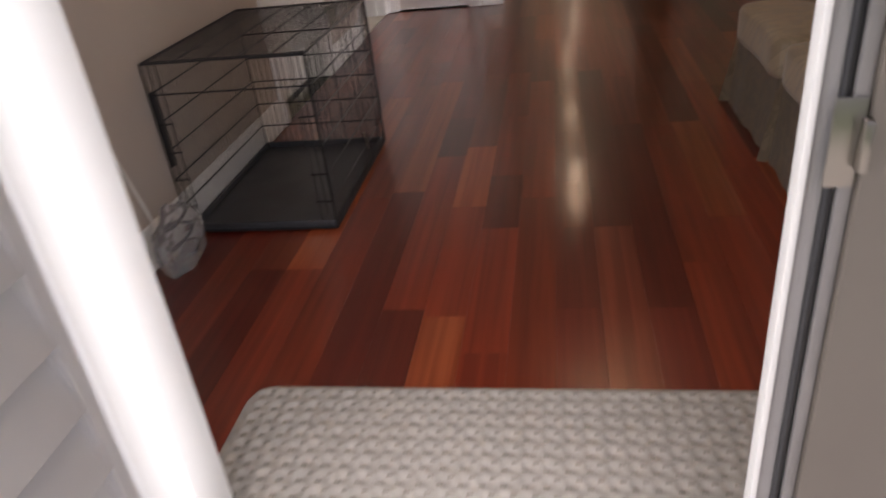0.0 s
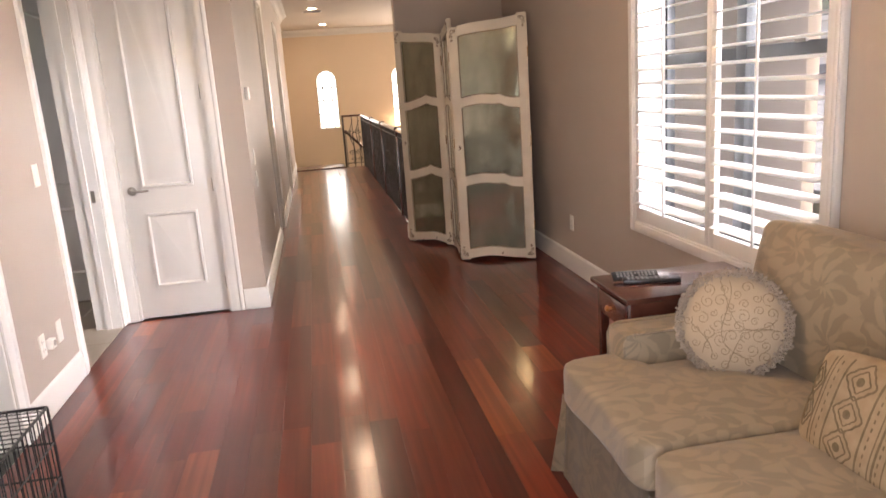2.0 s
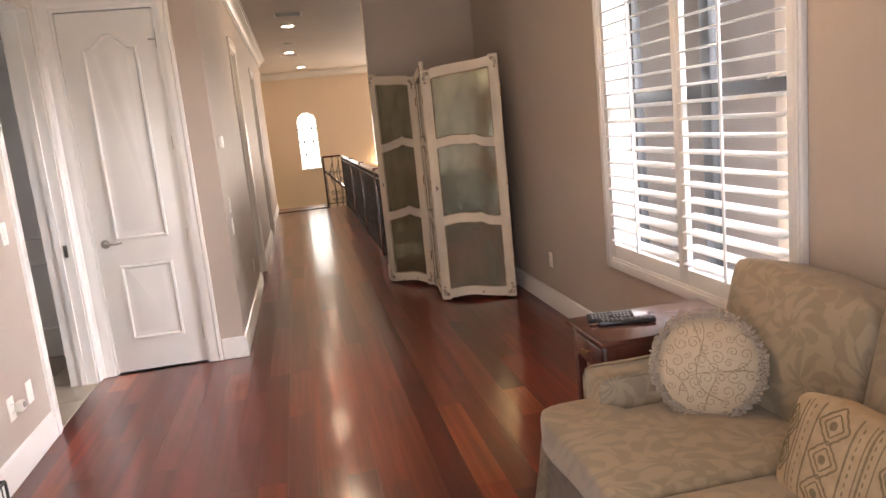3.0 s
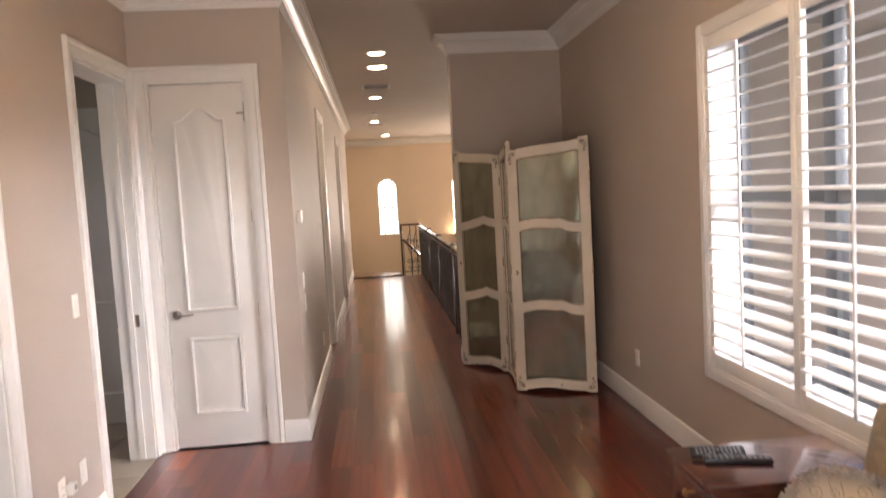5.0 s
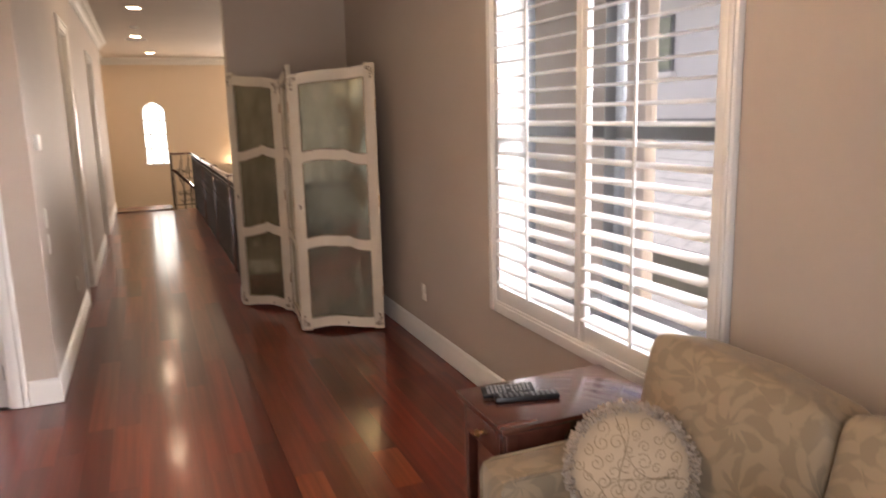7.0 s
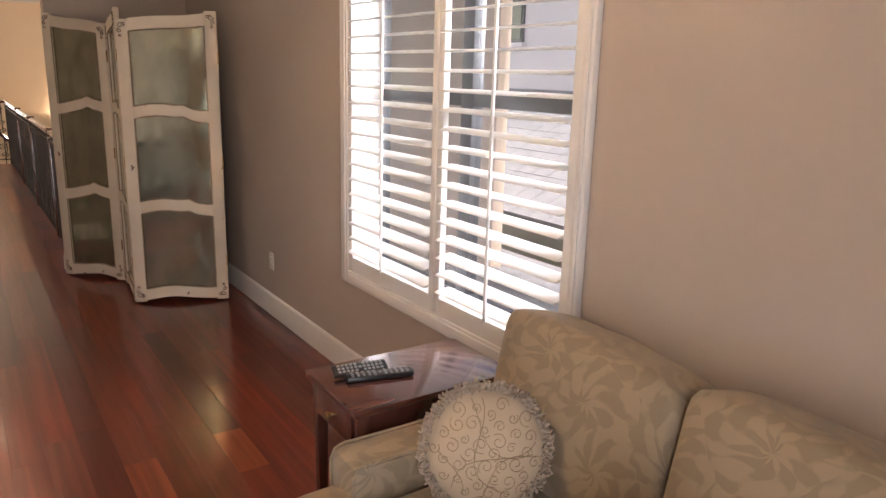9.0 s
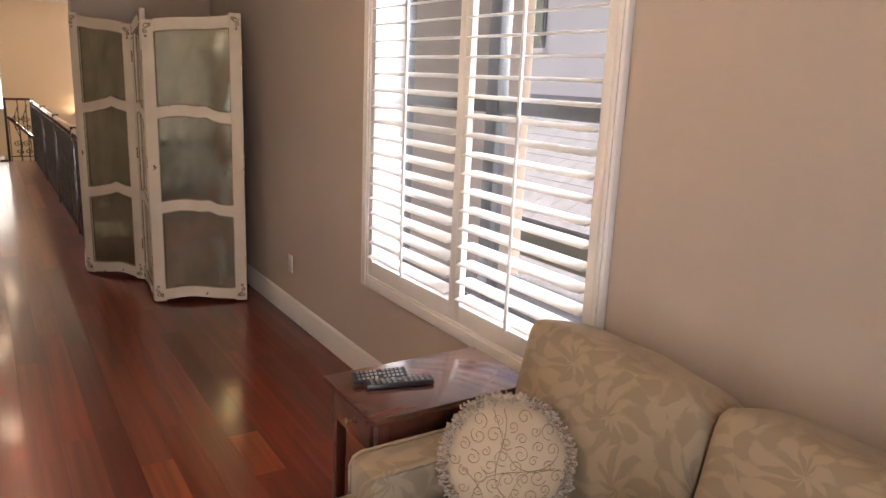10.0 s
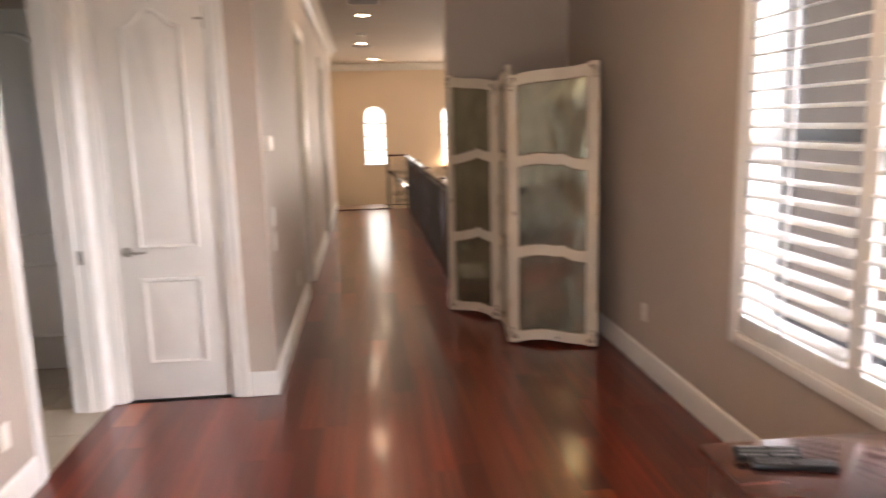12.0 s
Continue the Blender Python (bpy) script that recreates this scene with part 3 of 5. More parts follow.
# corridor doors
for k, (y, w) in enumerate(((7.51, 0.72), (11.035, 0.83))):
    c = casing("door_trim_%d" % (4 + k), pose(XC, y, 0, 0, 0, 90), w, DOOR_H)
    lining(c, w, DOOR_H, 0.125, 0.09)
    door_leaf("door_%d" % (4 + k), pose(XC - 0.09, y - w / 2 + 0.02, 0, 0, 0, 90), w - 0.04, 2.425, (w - 0.1, -1), None, "closed white two-panel corridor door")


# ---- entry doorway ----
entry = thing("door_trim_6", pose(0, 0, 0), "white painted entry door frame with steel strike plates", "door frame", kind="structure")
part("left_jamb", boxes((-0.69, -0.655, -0.87, YE + 0.002, 0.004, 2.29)), WHITE, entry)
part("left_stop", boxes((-0.655, -0.622, -0.80, -0.70, 0.004, 2.27), bevel=0.003), WHITE, entry)
part("right_jamb", boxes((0.327, 0.375, -0.884, -0.852, 0.004, 2.29), (0.425, 0.44, -0.851, YE + 0.002, 0.004, 2.29)), STEEL, entry, "grey right jamb")
part("bright_edge", boxes((0.319, 0.327, -0.889, -0.86, 0.004, 2.27), bevel=0.001), WHITE, entry)
part("weather_strip", tube([(0.352, -0.886, 0.01), (0.352, -0.886, 2.27)], 0.006, 8), WIRE, entry, "black rubber weather strip")
part("rebate", boxes((0.358, 0.374, -0.896, -0.884, 0.004, 2.27), bevel=0.003), STEEL, entry)
part("head_jamb", boxes((-0.69, 0.44, -0.87, YE + 0.002, 2.29, 2.32)), WHITE, entry)
part("threshold", boxes((-0.655, 0.425, -0.87, -0.64, 0.003, 0.018), bevel=0.004), NICKEL, entry, "worn metal threshold")
part("outside_casing", boxes((-0.80, -0.69, -0.885, -0.85, -0.02, 2.42), (-0.80, 0.55, -0.885, -0.85, 2.42, 2.5), bevel=0.003), WHITE, entry)
# right leg of the white casing, darkened in colour for its shade
part("outside_casing", boxes((0.375, 0.55, -0.905, -0.85, -0.02, 2.42), bevel=0.003), SHADEDTRIM, entry, "right outside casing, coloured taupe for its shade")
part("inside_casing", boxes((-0.78, -0.69, YE, YE + 0.02, 0.004, 2.41), (0.44, 0.53, YE, YE + 0.02, 0.004, 2.41), (-0.78, 0.53, YE, YE + 0.02, 2.41, 2.43), bevel=0.003), WHITE, entry)
for z in (1.10, 0.90):
    st = part("strike_plate", boxes((0.340, 0.372, -0.8995, -0.8965, z - 0.05, z + 0.05), bevel=0.001), NICKEL, entry, "satin nickel strike plate")
    part("lip", boxes((0.366, 0.378, -0.916, -0.899, z - 0.03, z + 0.03), bevel=0.005), NICKEL, st)

# the entry door stands open outwards, its louvred shutter towards the opening
leaf = thing("door_7", pose(-0.645, -0.872, 0, 0, 0, -90), "white entry door standing open with a louvred shutter panel", "door", kind="structure")
part("stile", boxes((0.0, 0.075, -0.045, 0, 0.012, 2.26), bevel=0.004), WHITE, leaf)
part("stile", boxes((0.855, 0.93, -0.045, 0, 0.012, 2.26), bevel=0.004), WHITE, leaf)
part("bottom_rail", boxes((0.075, 0.855, -0.045, 0, 0.012, 0.20), bevel=0.004), WHITE, leaf)
part("top_rail", boxes((0.075, 0.855, -0.045, 0, 2.12, 2.26), bevel=0.004), WHITE, leaf)
part("glass", boxes((0.075, 0.855, -0.04, -0.034, 0.20, 2.12)), GLASS, leaf).visible_shadow = False
sh = part("shutter_frame", boxes((0.045, 0.085, 0.002, 0.03, 0.16, 2.14), (0.845, 0.885, 0.002, 0.03, 0.16, 2.14), (0.085, 0.845, 0.002, 0.03, 0.16, 0.22), (0.085, 0.845, 0.002, 0.03, 2.06, 2.14)), SHUTTER, leaf)
slat = part("louver", boxes((-0.378, 0.378, -0.005, 0.005, -0.062, 0.062), bevel=0.004), SHUTTER, sh)
slat.matrix_basis = pose(0.465, 0.016, 0.285, 14)
for k in range(1, 16):
    share("louver", slat, sh, pose(0.465, 0.016, 0.285 + 0.114 * k, 14))

# ---- shuttered window ----
win = thing("window_1", pose(XR, 2.6225, 0, 0, 0, -90), "wide window with white plantation shutters, louvres open", "window", kind="structure")
# local x runs from +0.9 (near the entry) to -0.9, -y into the room
W0, W1, Z0, Z1 = -0.8925, 0.8675, 0.541, 2.442
for n_, r in (("side_frame", (W0, W0 + 0.07, -0.028, 0.0, Z0, Z1)), ("side_frame", (W1 - 0.045, W1, -0.028, 0.0, Z0, Z1)),
              ("top_frame", (W0 + 0.07, W1 - 0.045, -0.028, 0.0, Z1 - 0.07, Z1)), ("bottom_frame", (W0 + 0.07, W1 - 0.045, -0.028, 0.0, Z0, Z0 + 0.07))):
    fr = part(n_, boxes(r, bevel=0.005), SHUTTER, win)
    a = (r[0] + 0.012, r[1] - 0.012, -0.036, -0.029, r[4] + 0.012, r[5] - 0.012)
    part("bead", boxes(a, bevel=0.003), SHUTTER, fr)
for k, tilt in ((0, 11), (1, 7)):
    x0 = W0 + 0.072 + k * 0.822
    x1 = x0 + 0.819
    pn = part("shutter_panel", boxes((x0, x0 + 0.04, -0.022, 0.006, 0.613, 2.37), (x1 - 0.04, x1, -0.022, 0.006, 0.613, 2.37),
                                     (x0 + 0.04, x1 - 0.04, -0.022, 0.006, 0.613, 0.69), (x0 + 0.04, x1 - 0.04, -0.022, 0.006, 2.295, 2.37), bevel=0.002), SHUTTER, win)
    lw = (x1 - x0) / 2 - 0.042
    prof = [(0.043 * math.cos(2 * math.pi * i / 12), 0.0056 * math.sin(2 * math.pi * i / 12)) for i in range(12)]
    bm = bmesh.new()
    ra = [bm.verts.new((-lw, p, q)) for p, q in prof]
    rb = [bm.verts.new((lw, p, q)) for p, q in prof]
    for i in range(12):
        bm.faces.new((ra[i], rb[i], rb[(i + 1) % 12], ra[(i + 1) % 12]))
    bm.faces.new(ra), bm.faces.new(rb)
    bmesh.ops.recalc_face_normals(bm, faces=bm.faces)
    lv = part("louver", bm, SHUTTER, pn)
    xc, step = (x0 + x1) / 2, (2.295 - 0.69) / 21
    lv.matrix_basis = pose(xc, -0.006, 0.69 + step / 2, tilt)
    for i in range(1, 21):
        share("louver", lv, pn, pose(xc, -0.006, 0.69 + step * (i + 0.5), tilt + random.uniform(-1.5, 1.5)))
    part("tilt_rod", boxes((xc - 0.006, xc + 0.006, -0.062, -0.050, 0.70, 2.27), bevel=0.003), SHUTTER, pn)
# the outer window: dark frame with a mullion and a meeting rail
part("reveal", boxes((-0.8315, -0.826, 0.008, 0.168, 0.616, 2.364), (0.821, 0.8275, 0.008, 0.168, 0.616, 2.364), (-0.826, 0.821, 0.008, 0.168, 0.616, 0.624), (-0.826, 0.821, 0.008, 0.168, 2.356, 2.364)), SHUTTER, win)
ow = part("outer_frame", boxes((-0.83, -0.806, 0.17, 0.22, 0.615, 2.365), (0.785, 0.83, 0.17, 0.22, 0.615, 2.365), (-0.806, 0.785, 0.17, 0.22, 0.615, 0.66),
                               (-0.806, 0.785, 0.17, 0.22, 2.32, 2.365)), DARKFRAME, win, "dark bronze aluminium window frame")
part("mullion", boxes((-0.10, -0.02, 0.165, 0.225, 0.66, 2.32), bevel=0.003), DARKFRAME, ow)
part("meeting_rail", boxes((-0.806, -0.10, 0.17, 0.215, 1.50, 1.56), (-0.02, 0.785, 0.17, 0.215, 1.50, 1.56), bevel=0.003), DARKFRAME, ow)
part("sash_lock", boxes((0.35, 0.42, 0.155, 0.17, 1.555, 1.575), bevel=0.003), NICKEL, ow)
for x0, x1 in ((-0.806, -0.10), (-0.02, 0.785)):
    for z0, z1 in ((0.66, 1.50), (1.56, 2.32)):
        part("pane", boxes((x0, x1, 0.19, 0.196, z0, z1)), GLASS, ow).visible_shadow = False

# ---- arched far windows ----
for k, (cx, w, za, zb) in enumerate(ARCHES):
    aw = thing("window_%d" % (k + 2), pose(cx, YF, za), "arched window with dark glazing bars in the far wall", "window", kind="structure")
    h = zb - za
    rim = [(-w + 0.012, 0.0, 0.012)] + [((w - 0.012) * math.cos(math.pi * (1 - i / 16)), 0.0, h - w + (w - 0.012) * math.sin(math.pi * (1 - i / 16))) for i in range(17)] + [(w - 0.012, 0.0, 0.012)]
    fr = part("window_frame", tube([(x, 0.1, z) for x, y, z in rim], 0.014, 6), WHITE, aw)
    for x in (-0.12, 0.10):
        part("upright_bar", boxes((x, x + 0.028, 0.09, 0.105, 0, h - 0.06)), GRILLE, aw)
    for z in (0.34, 0.67, 0.99):
        part("cross_bar", boxes((-w, w, 0.09, 0.105, z, z + 0.028)), GRILLE, aw)
    part("window_sill", boxes((-w - 0.02, w + 0.02, -0.03, 0.0, -0.03, -0.002), bevel=0.004), WHITE, aw)

# ---- sofa ----
def skirt_cloth(length):
    """A gathered skirt with a wavy hem, along local x."""
    bm, n, rows = bmesh.new(), 260, 8
    grid = []
    for j in range(rows + 1):
        t = j / rows
        line = []
        for i in range(n + 1):
            x = length * i / n
            pleat = sum(math.exp(-((x - c) / 0.035) ** 2) for c in (0.02, length * 0.32, length * 0.62, length - 0.02))
            fold = 0.0025 * math.sin(x * 21 + 2.5 * math.sin(x * 5)) + 0.004 * math.sin(x * 7) + 0.022 * pleat * math.sin(x * 95) + 0.012 * pleat
            line.append(bm.verts.new((x, -(fold + 0.012) * (0.15 + t) - 0.012 * t, 0.31 * (1 - t) + 0.008 + 0.006 * t * math.sin(x * 31))))
        grid.append(line)
    for a, b in zip(grid, grid[1:]):
        for i in range(n):
            bm.faces.new((a[i], b[i], b[i + 1], a[i + 1]))
    bmesh.ops.solidify(bm, geom=bm.faces[:], thickness=0.004)
    return bm


SOFA_Y1, SOFA_Y0 = 1.865, -0.43
sofa = thing("sofa", pose(0, 0, 0), "sage and beige damask three-seat sofa with gathered skirt", "sofa")
part("base", boxes((0.93, 1.84, SOFA_Y0 + 0.02, SOFA_Y1 - 0.02, 0.03, 0.30), bevel=0.02), DAMASK, sofa)
sk = part("skirt", skirt_cloth(SOFA_Y1 - SOFA_Y0), DAMASK, sofa)
sk.matrix_basis = pose(0.886, SOFA_Y1, 0, 0, 0, -90)
se = part("skirt", skirt_cloth(0.92), DAMASK, sofa)
se.matrix_basis = pose(1.83, SOFA_Y1 - 0.015, 0, 0, 0, 180)
for y0, y1 in ((1.70, 1.865), (SOFA_Y0, SOFA_Y0 + 0.165)):
    arm = part("arm", boxes((1.06, 1.80, y0, y1, 0.28, 0.575), bevel=0.03), DAMASK, sofa)
    for yy in (y0 + 0.012, y1 - 0.012):
        part("piping", tube([(1.064, yy, 0.40), (1.063, yy, 0.54), (1.075, yy, 0.566), (1.10, yy, 0.574), (1.5, yy, 0.575), (1.75, yy, 0.575)], 0.006, 6), DAMASK, arm)
part("back", boxes((1.735, 1.905, SOFA_Y0, SOFA_Y1, 0.10, 0.80), bevel=0.05), DAMASK, sofa)


def seat_cushion(y0, y1, wing):
    """A box cushion; wing: the ear that reaches round the arm at its far (1) or near (-1) end."""
    bm = pad(0.72, y1 - y0, 0.17, 0.022, 12, 9.0)
    for v in bm.verts:
        if wing and v.co.x < -0.10:
            s = v.co.y / (y1 - y0) * wing + 0.5
            v.co.y += wing * 0.155 * max(0.0, s) ** 2
        v.co.x += 0.008 * math.sin(v.co.y * 9 + y0)
    return bm


for y0, y1, wing in ((1.135, 1.69, 1), (0.43, 1.125, 0), (SOFA_Y0 + 0.175, 0.42, -1)):
    cu = part("seat_cushion", seat_cushion(y0, y1, wing), DAMASK, sofa)
    cu.matrix_basis = pose(1.216, (y0 + y1) / 2, 0.304)
for y0, y1, lean, top in ((1.125, 1.80, 12, 0.485), (0.43, 1.115, 13, 0.48), (-0.26, 0.42, 12, 0.49)):
    bm = pad(y1 - y0, 0.21, top, 0.010, 14, 11.0)
    for v in bm.verts:
        v.co.y += -0.045 * (1 - (2 * v.co.x / (y1 - y0)) ** 2) * math.sin(math.pi * max(0, min(1, v.co.z / top))) * (1 if v.co.y < 0 else 0.2)
        v.co.z += (0.006 * math.cos(v.co.x * 7) - 0.05 * v.co.x) * v.co.z / top + 0.008 * noise.noise(v.co * 7)
    cu = part("back_cushion", bm, DAMASK, sofa)
    cu.matrix_basis = pose(1.645, (y0 + y1) / 2, 0.428, 0, 0, -90) @ pose(0, 0, 0, -lean)


# ---- cushions on the sofa ----
ROUND_R = 0.178
rp = thing("throw_pillow", pose(1.372, 1.53, 0.638, -14, 8, -34), "round cream pillow with embroidered scrolls and shaggy grey fringe", "pillow")
bm = bmesh.new()
bmesh.ops.create_uvsphere(bm, u_segments=40, v_segments=20, radius=1)
for v in bm.verts:
    r = math.hypot(v.co.x, v.co.y)
    v.co = (v.co.x * ROUND_R, (1 if v.co.z > 0 else -1) * 0.062 * (1 - min(1, r) ** 3.2), v.co.y * ROUND_R)
bmesh.ops.recalc_face_normals(bm, faces=bm.faces)
part("cover", bm, CREAMCLOTH, rp)


def face_y(x, z):
    return -0.062 * (1 - min(1, math.hypot(x, z) / ROUND_R) ** 3.2) - 0.0005


random.seed(5)
stems = bmesh.new()
for k in range(40):
    a, rr = 2.4 * k, 0.145 * math.sqrt((k + 0.5) / 40)
    cx, cz, r0 = rr * math.cos(a), rr * math.sin(a), random.uniform(0.013, 0.024)
    tube([(cx + x, face_y(cx + x, cz + z), cz + z) for x, z in scroll(random.choice((-1.3, 1.3)), r0, random.uniform(0, 6.28))], 0.0011, 4, stems)
for k in range(5):
    a = random.uniform(0, 6.28)
    line = []
    for i in range(12):
        u = -0.135 + 0.27 * i / 11
        w = 0.05 * math.sin(u * 18 + k) + 0.03 * (k - 4)
        x, z = u * math.cos(a) - w * math.sin(a), u * math.sin(a) + w * math.cos(a)
        if math.hypot(x, z) < 0.148:
            line.append((x, face_y(x, z), z))
    if len(line) > 3:
        tube(line, 0.0011, 4, stems)
part("embroidery", stems, CORD, rp, "brown embroidered scrolls")
fr = bmesh.new()
for k in range(1500):
    a = random.uniform(0, 2 * math.pi)
    r, w = ROUND_R + random.uniform(-0.022, 0.002), random.uniform(-0.022, 0.022)
    d = Vector((math.cos(a), 0, math.sin(a)))
    p = d * r + Vector((0, w - 0.01, 0))
    q = p + d * random.uniform(0.002, 0.007) + Vector((random.uniform(-0.007, 0.007), random.uniform(-0.014, 0.006), random.uniform(-0.007, 0.007)))
    tube([p, (p + q) / 2 + Vector((random.uniform(-0.004, 0.004), -0.004, random.uniform(-0.004, 0.004))), q], 0.0038, 4, fr)
part("fringe", fr, FRINGE, rp, "shaggy grey-beige chenille fringe")

sp = thing("throw_pillow", pose(1.365, 0.85, 0.585, 0, 0, -90) @ pose(0, 0, 0, -20), "oblong tan pillow woven with brown stripes and medallions", "pillow")
SQ, SV = 0.47, 0.30
bm = pad(SQ, 0.15, SV, 0.0, 12, 3.2)


def square_y(x, z):
    k = max(0.0, 1 - (abs(2 * x / SQ)) ** 3.2) * max(0.0, 1 - (abs(2 * z / SV)) ** 3.2)
    return -0.008 - 0.066 * k ** 0.4


for v in bm.verts:
    x, z = v.co.x, v.co.z - SV / 2
    sx, sz = 1 + 0.10 * (2 * abs(z) / SV) ** 4, 1 + 0.10 * (2 * abs(x) / SQ) ** 4
    v.co = (x * sx, (1 if v.co.y > 0 else -1) * -square_y(x, z), z * sz)
bmesh.ops.recalc_face_normals(bm, faces=bm.faces)
part("cover", bm, STRIPE, sp)
def woven_patch(x0, x1, z0, z1, n):
    bm = bmesh.new()
    for i in range(n):
        za, zb = z0 + (z1 - z0) * i / n, z0 + (z1 - z0) * (i + 1) / n
        bm.faces.new([bm.verts.new((x, square_y(x, z) - 0.002, z)) for x, z in ((x0, za), (x1, za), (x1, zb), (x0, zb))])
    return bm


for x0, wd in ((-0.168, 0.006), (-0.154, 0.004), (-0.112, 0.007), (0.012, 0.007), (0.054, 0.004), (0.066, 0.007), (0.096, 0.004), (0.186, 0.006)):
    part("woven_band", woven_patch(x0, x0 + wd, -0.132, 0.132, 18), BROWNCLOTH, sp, "brown woven band")
for x0 in (-0.134, 0.034, 0.081):
    for i in range(11):
        z = -0.12 + 0.0225 * i
        part("woven_dash", woven_patch(x0 - 0.0025, x0 + 0.0025, z, z + 0.011, 2), BROWNCLOTH, sp)


def medallion(cx, z0, a, b):
    """An ogee with a scalloped rim, a smaller one inside and a filled heart."""
    bm = bmesh.new()
    for k, th in ((1.0, 0.0026), (0.62, 0.002)):
        ring = []
        for i in range(33):
            g = i * math.pi / 16
            r = k * (1 + 0.13 * math.cos(4 * g) + 0.06 * math.cos(8 * g))
            ring.append((cx + a * r * math.cos(g), z0 + b * r * math.sin(g)))
        tube([(x, square_y(x, z) - 0.001, z) for x, z in ring], th, 5, bm)
    heart = [(cx + 0.3 * a * math.cos(i * math.pi / 6), z0 + 0.3 * b * math.sin(i * math.pi / 6)) for i in range(12)]
    bm.faces.new([bm.verts.new((x, square_y(x, z) - 0.003, z)) for x, z in heart])
    return bm


for cx, z0 in ((-0.05, -0.088), (-0.05, 0.0), (-0.05, 0.088), (0.142, -0.044), (0.142, 0.044), (-0.2, -0.045), (-0.2, 0.045)):
    part("medallion", medallion(cx, z0, 0.042 if cx == -0.05 else 0.026, 0.041), BROWNCLOTH, sp, "brown woven medallion")

# ---- side table and remotes ----
tb = thing("side_table", pose(0, 0, 0), "dark cherry side table with a small drawer beside the sofa", "table")
TZ = 0.642
part("tabletop", boxes((1.155, 1.775, 1.885, 2.262, TZ - 0.022, TZ), bevel=0.005), DARKWOOD, tb)
part("apron", boxes((1.185, 1.745, 1.91, 2.238, TZ - 0.15, TZ - 0.022)), DARKWOOD, tb)
dr = part("drawer", boxes((1.172, 1.187, 1.945, 2.205, TZ - 0.135, TZ - 0.04), bevel=0.003), DARKWOOD, tb)
part("knob", lathe([(0.006, 0), (0.006, 0.01), (0.012, 0.014), (0.013, 0.02), (0.008, 0.026)], 14, m=Matrix.Translation((1.172, 2.075, TZ - 0.088)) @ pose(0, 0, 0, 0, -90)), BRONZE, dr)
for x in (1.178, 1.712):
    for y in (1.904, 2.204):
        bm = bmesh.new()
        box(bm, x, x + 0.04, y, y + 0.04, 0.004, TZ - 0.022, bevel=0.003)
        for v in bm.verts:
            if v.co.z < 0.1:
                v.co.x, v.co.y = x + 0.02 + (v.co.x - x - 0.02) * 0.7, y + 0.02 + (v.co.y - y - 0.02) * 0.7
        part("leg", bm, DARKWOOD, tb)


def remote(m, length):
    e = thing("remote_control", m, "black television remote with grey keys on the side table", "remote control", "remotes on the side table")
    bm = bmesh.new()
    box(bm, -length / 2, length / 2, -0.024, 0.024, 0, 0.02, bevel=0.007)
    part("case", bm, REMOTE, e)
    first = None
    for i in range(11):
        for j in range(3):
            if i == 5 and j != 1:
                continue
            p = pose(-length / 2 + 0.022 + i * (length - 0.044) / 10, -0.0145 + 0.0145 * j, 0.0195)
            if first is None:
                first = part("key", boxes((-0.0048, 0.0048, -0.0042, 0.0042, 0, 0.0028), bevel=0.001), KEYPAD, e)
                first.matrix_basis = p
            else:
                share("key", first, e, p)
    return e


remote(pose(1.345, 2.075, TZ + 0.001, 0, 0, -14), 0.23)
remote(pose(1.30, 2.135, TZ + 0.012, 22, 0, -10), 0.19)


# ---- folding screen ----
SCREEN_H, SLOPE = 1.965, 0.072


def rail(w, za, zb, top, bottom):
    bm, n = bmesh.new(), 22
    xs = [0.076 + (w - 0.152) * i / n for i in range(n + 1)]
    up = [(x, zb + top(x / w)) for x in xs]
    dn = [(x, za + bottom(x / w)) for x in reversed(xs)]
    out = up + dn
    prism(bm, out, 0.003, 0.031)
    return bm


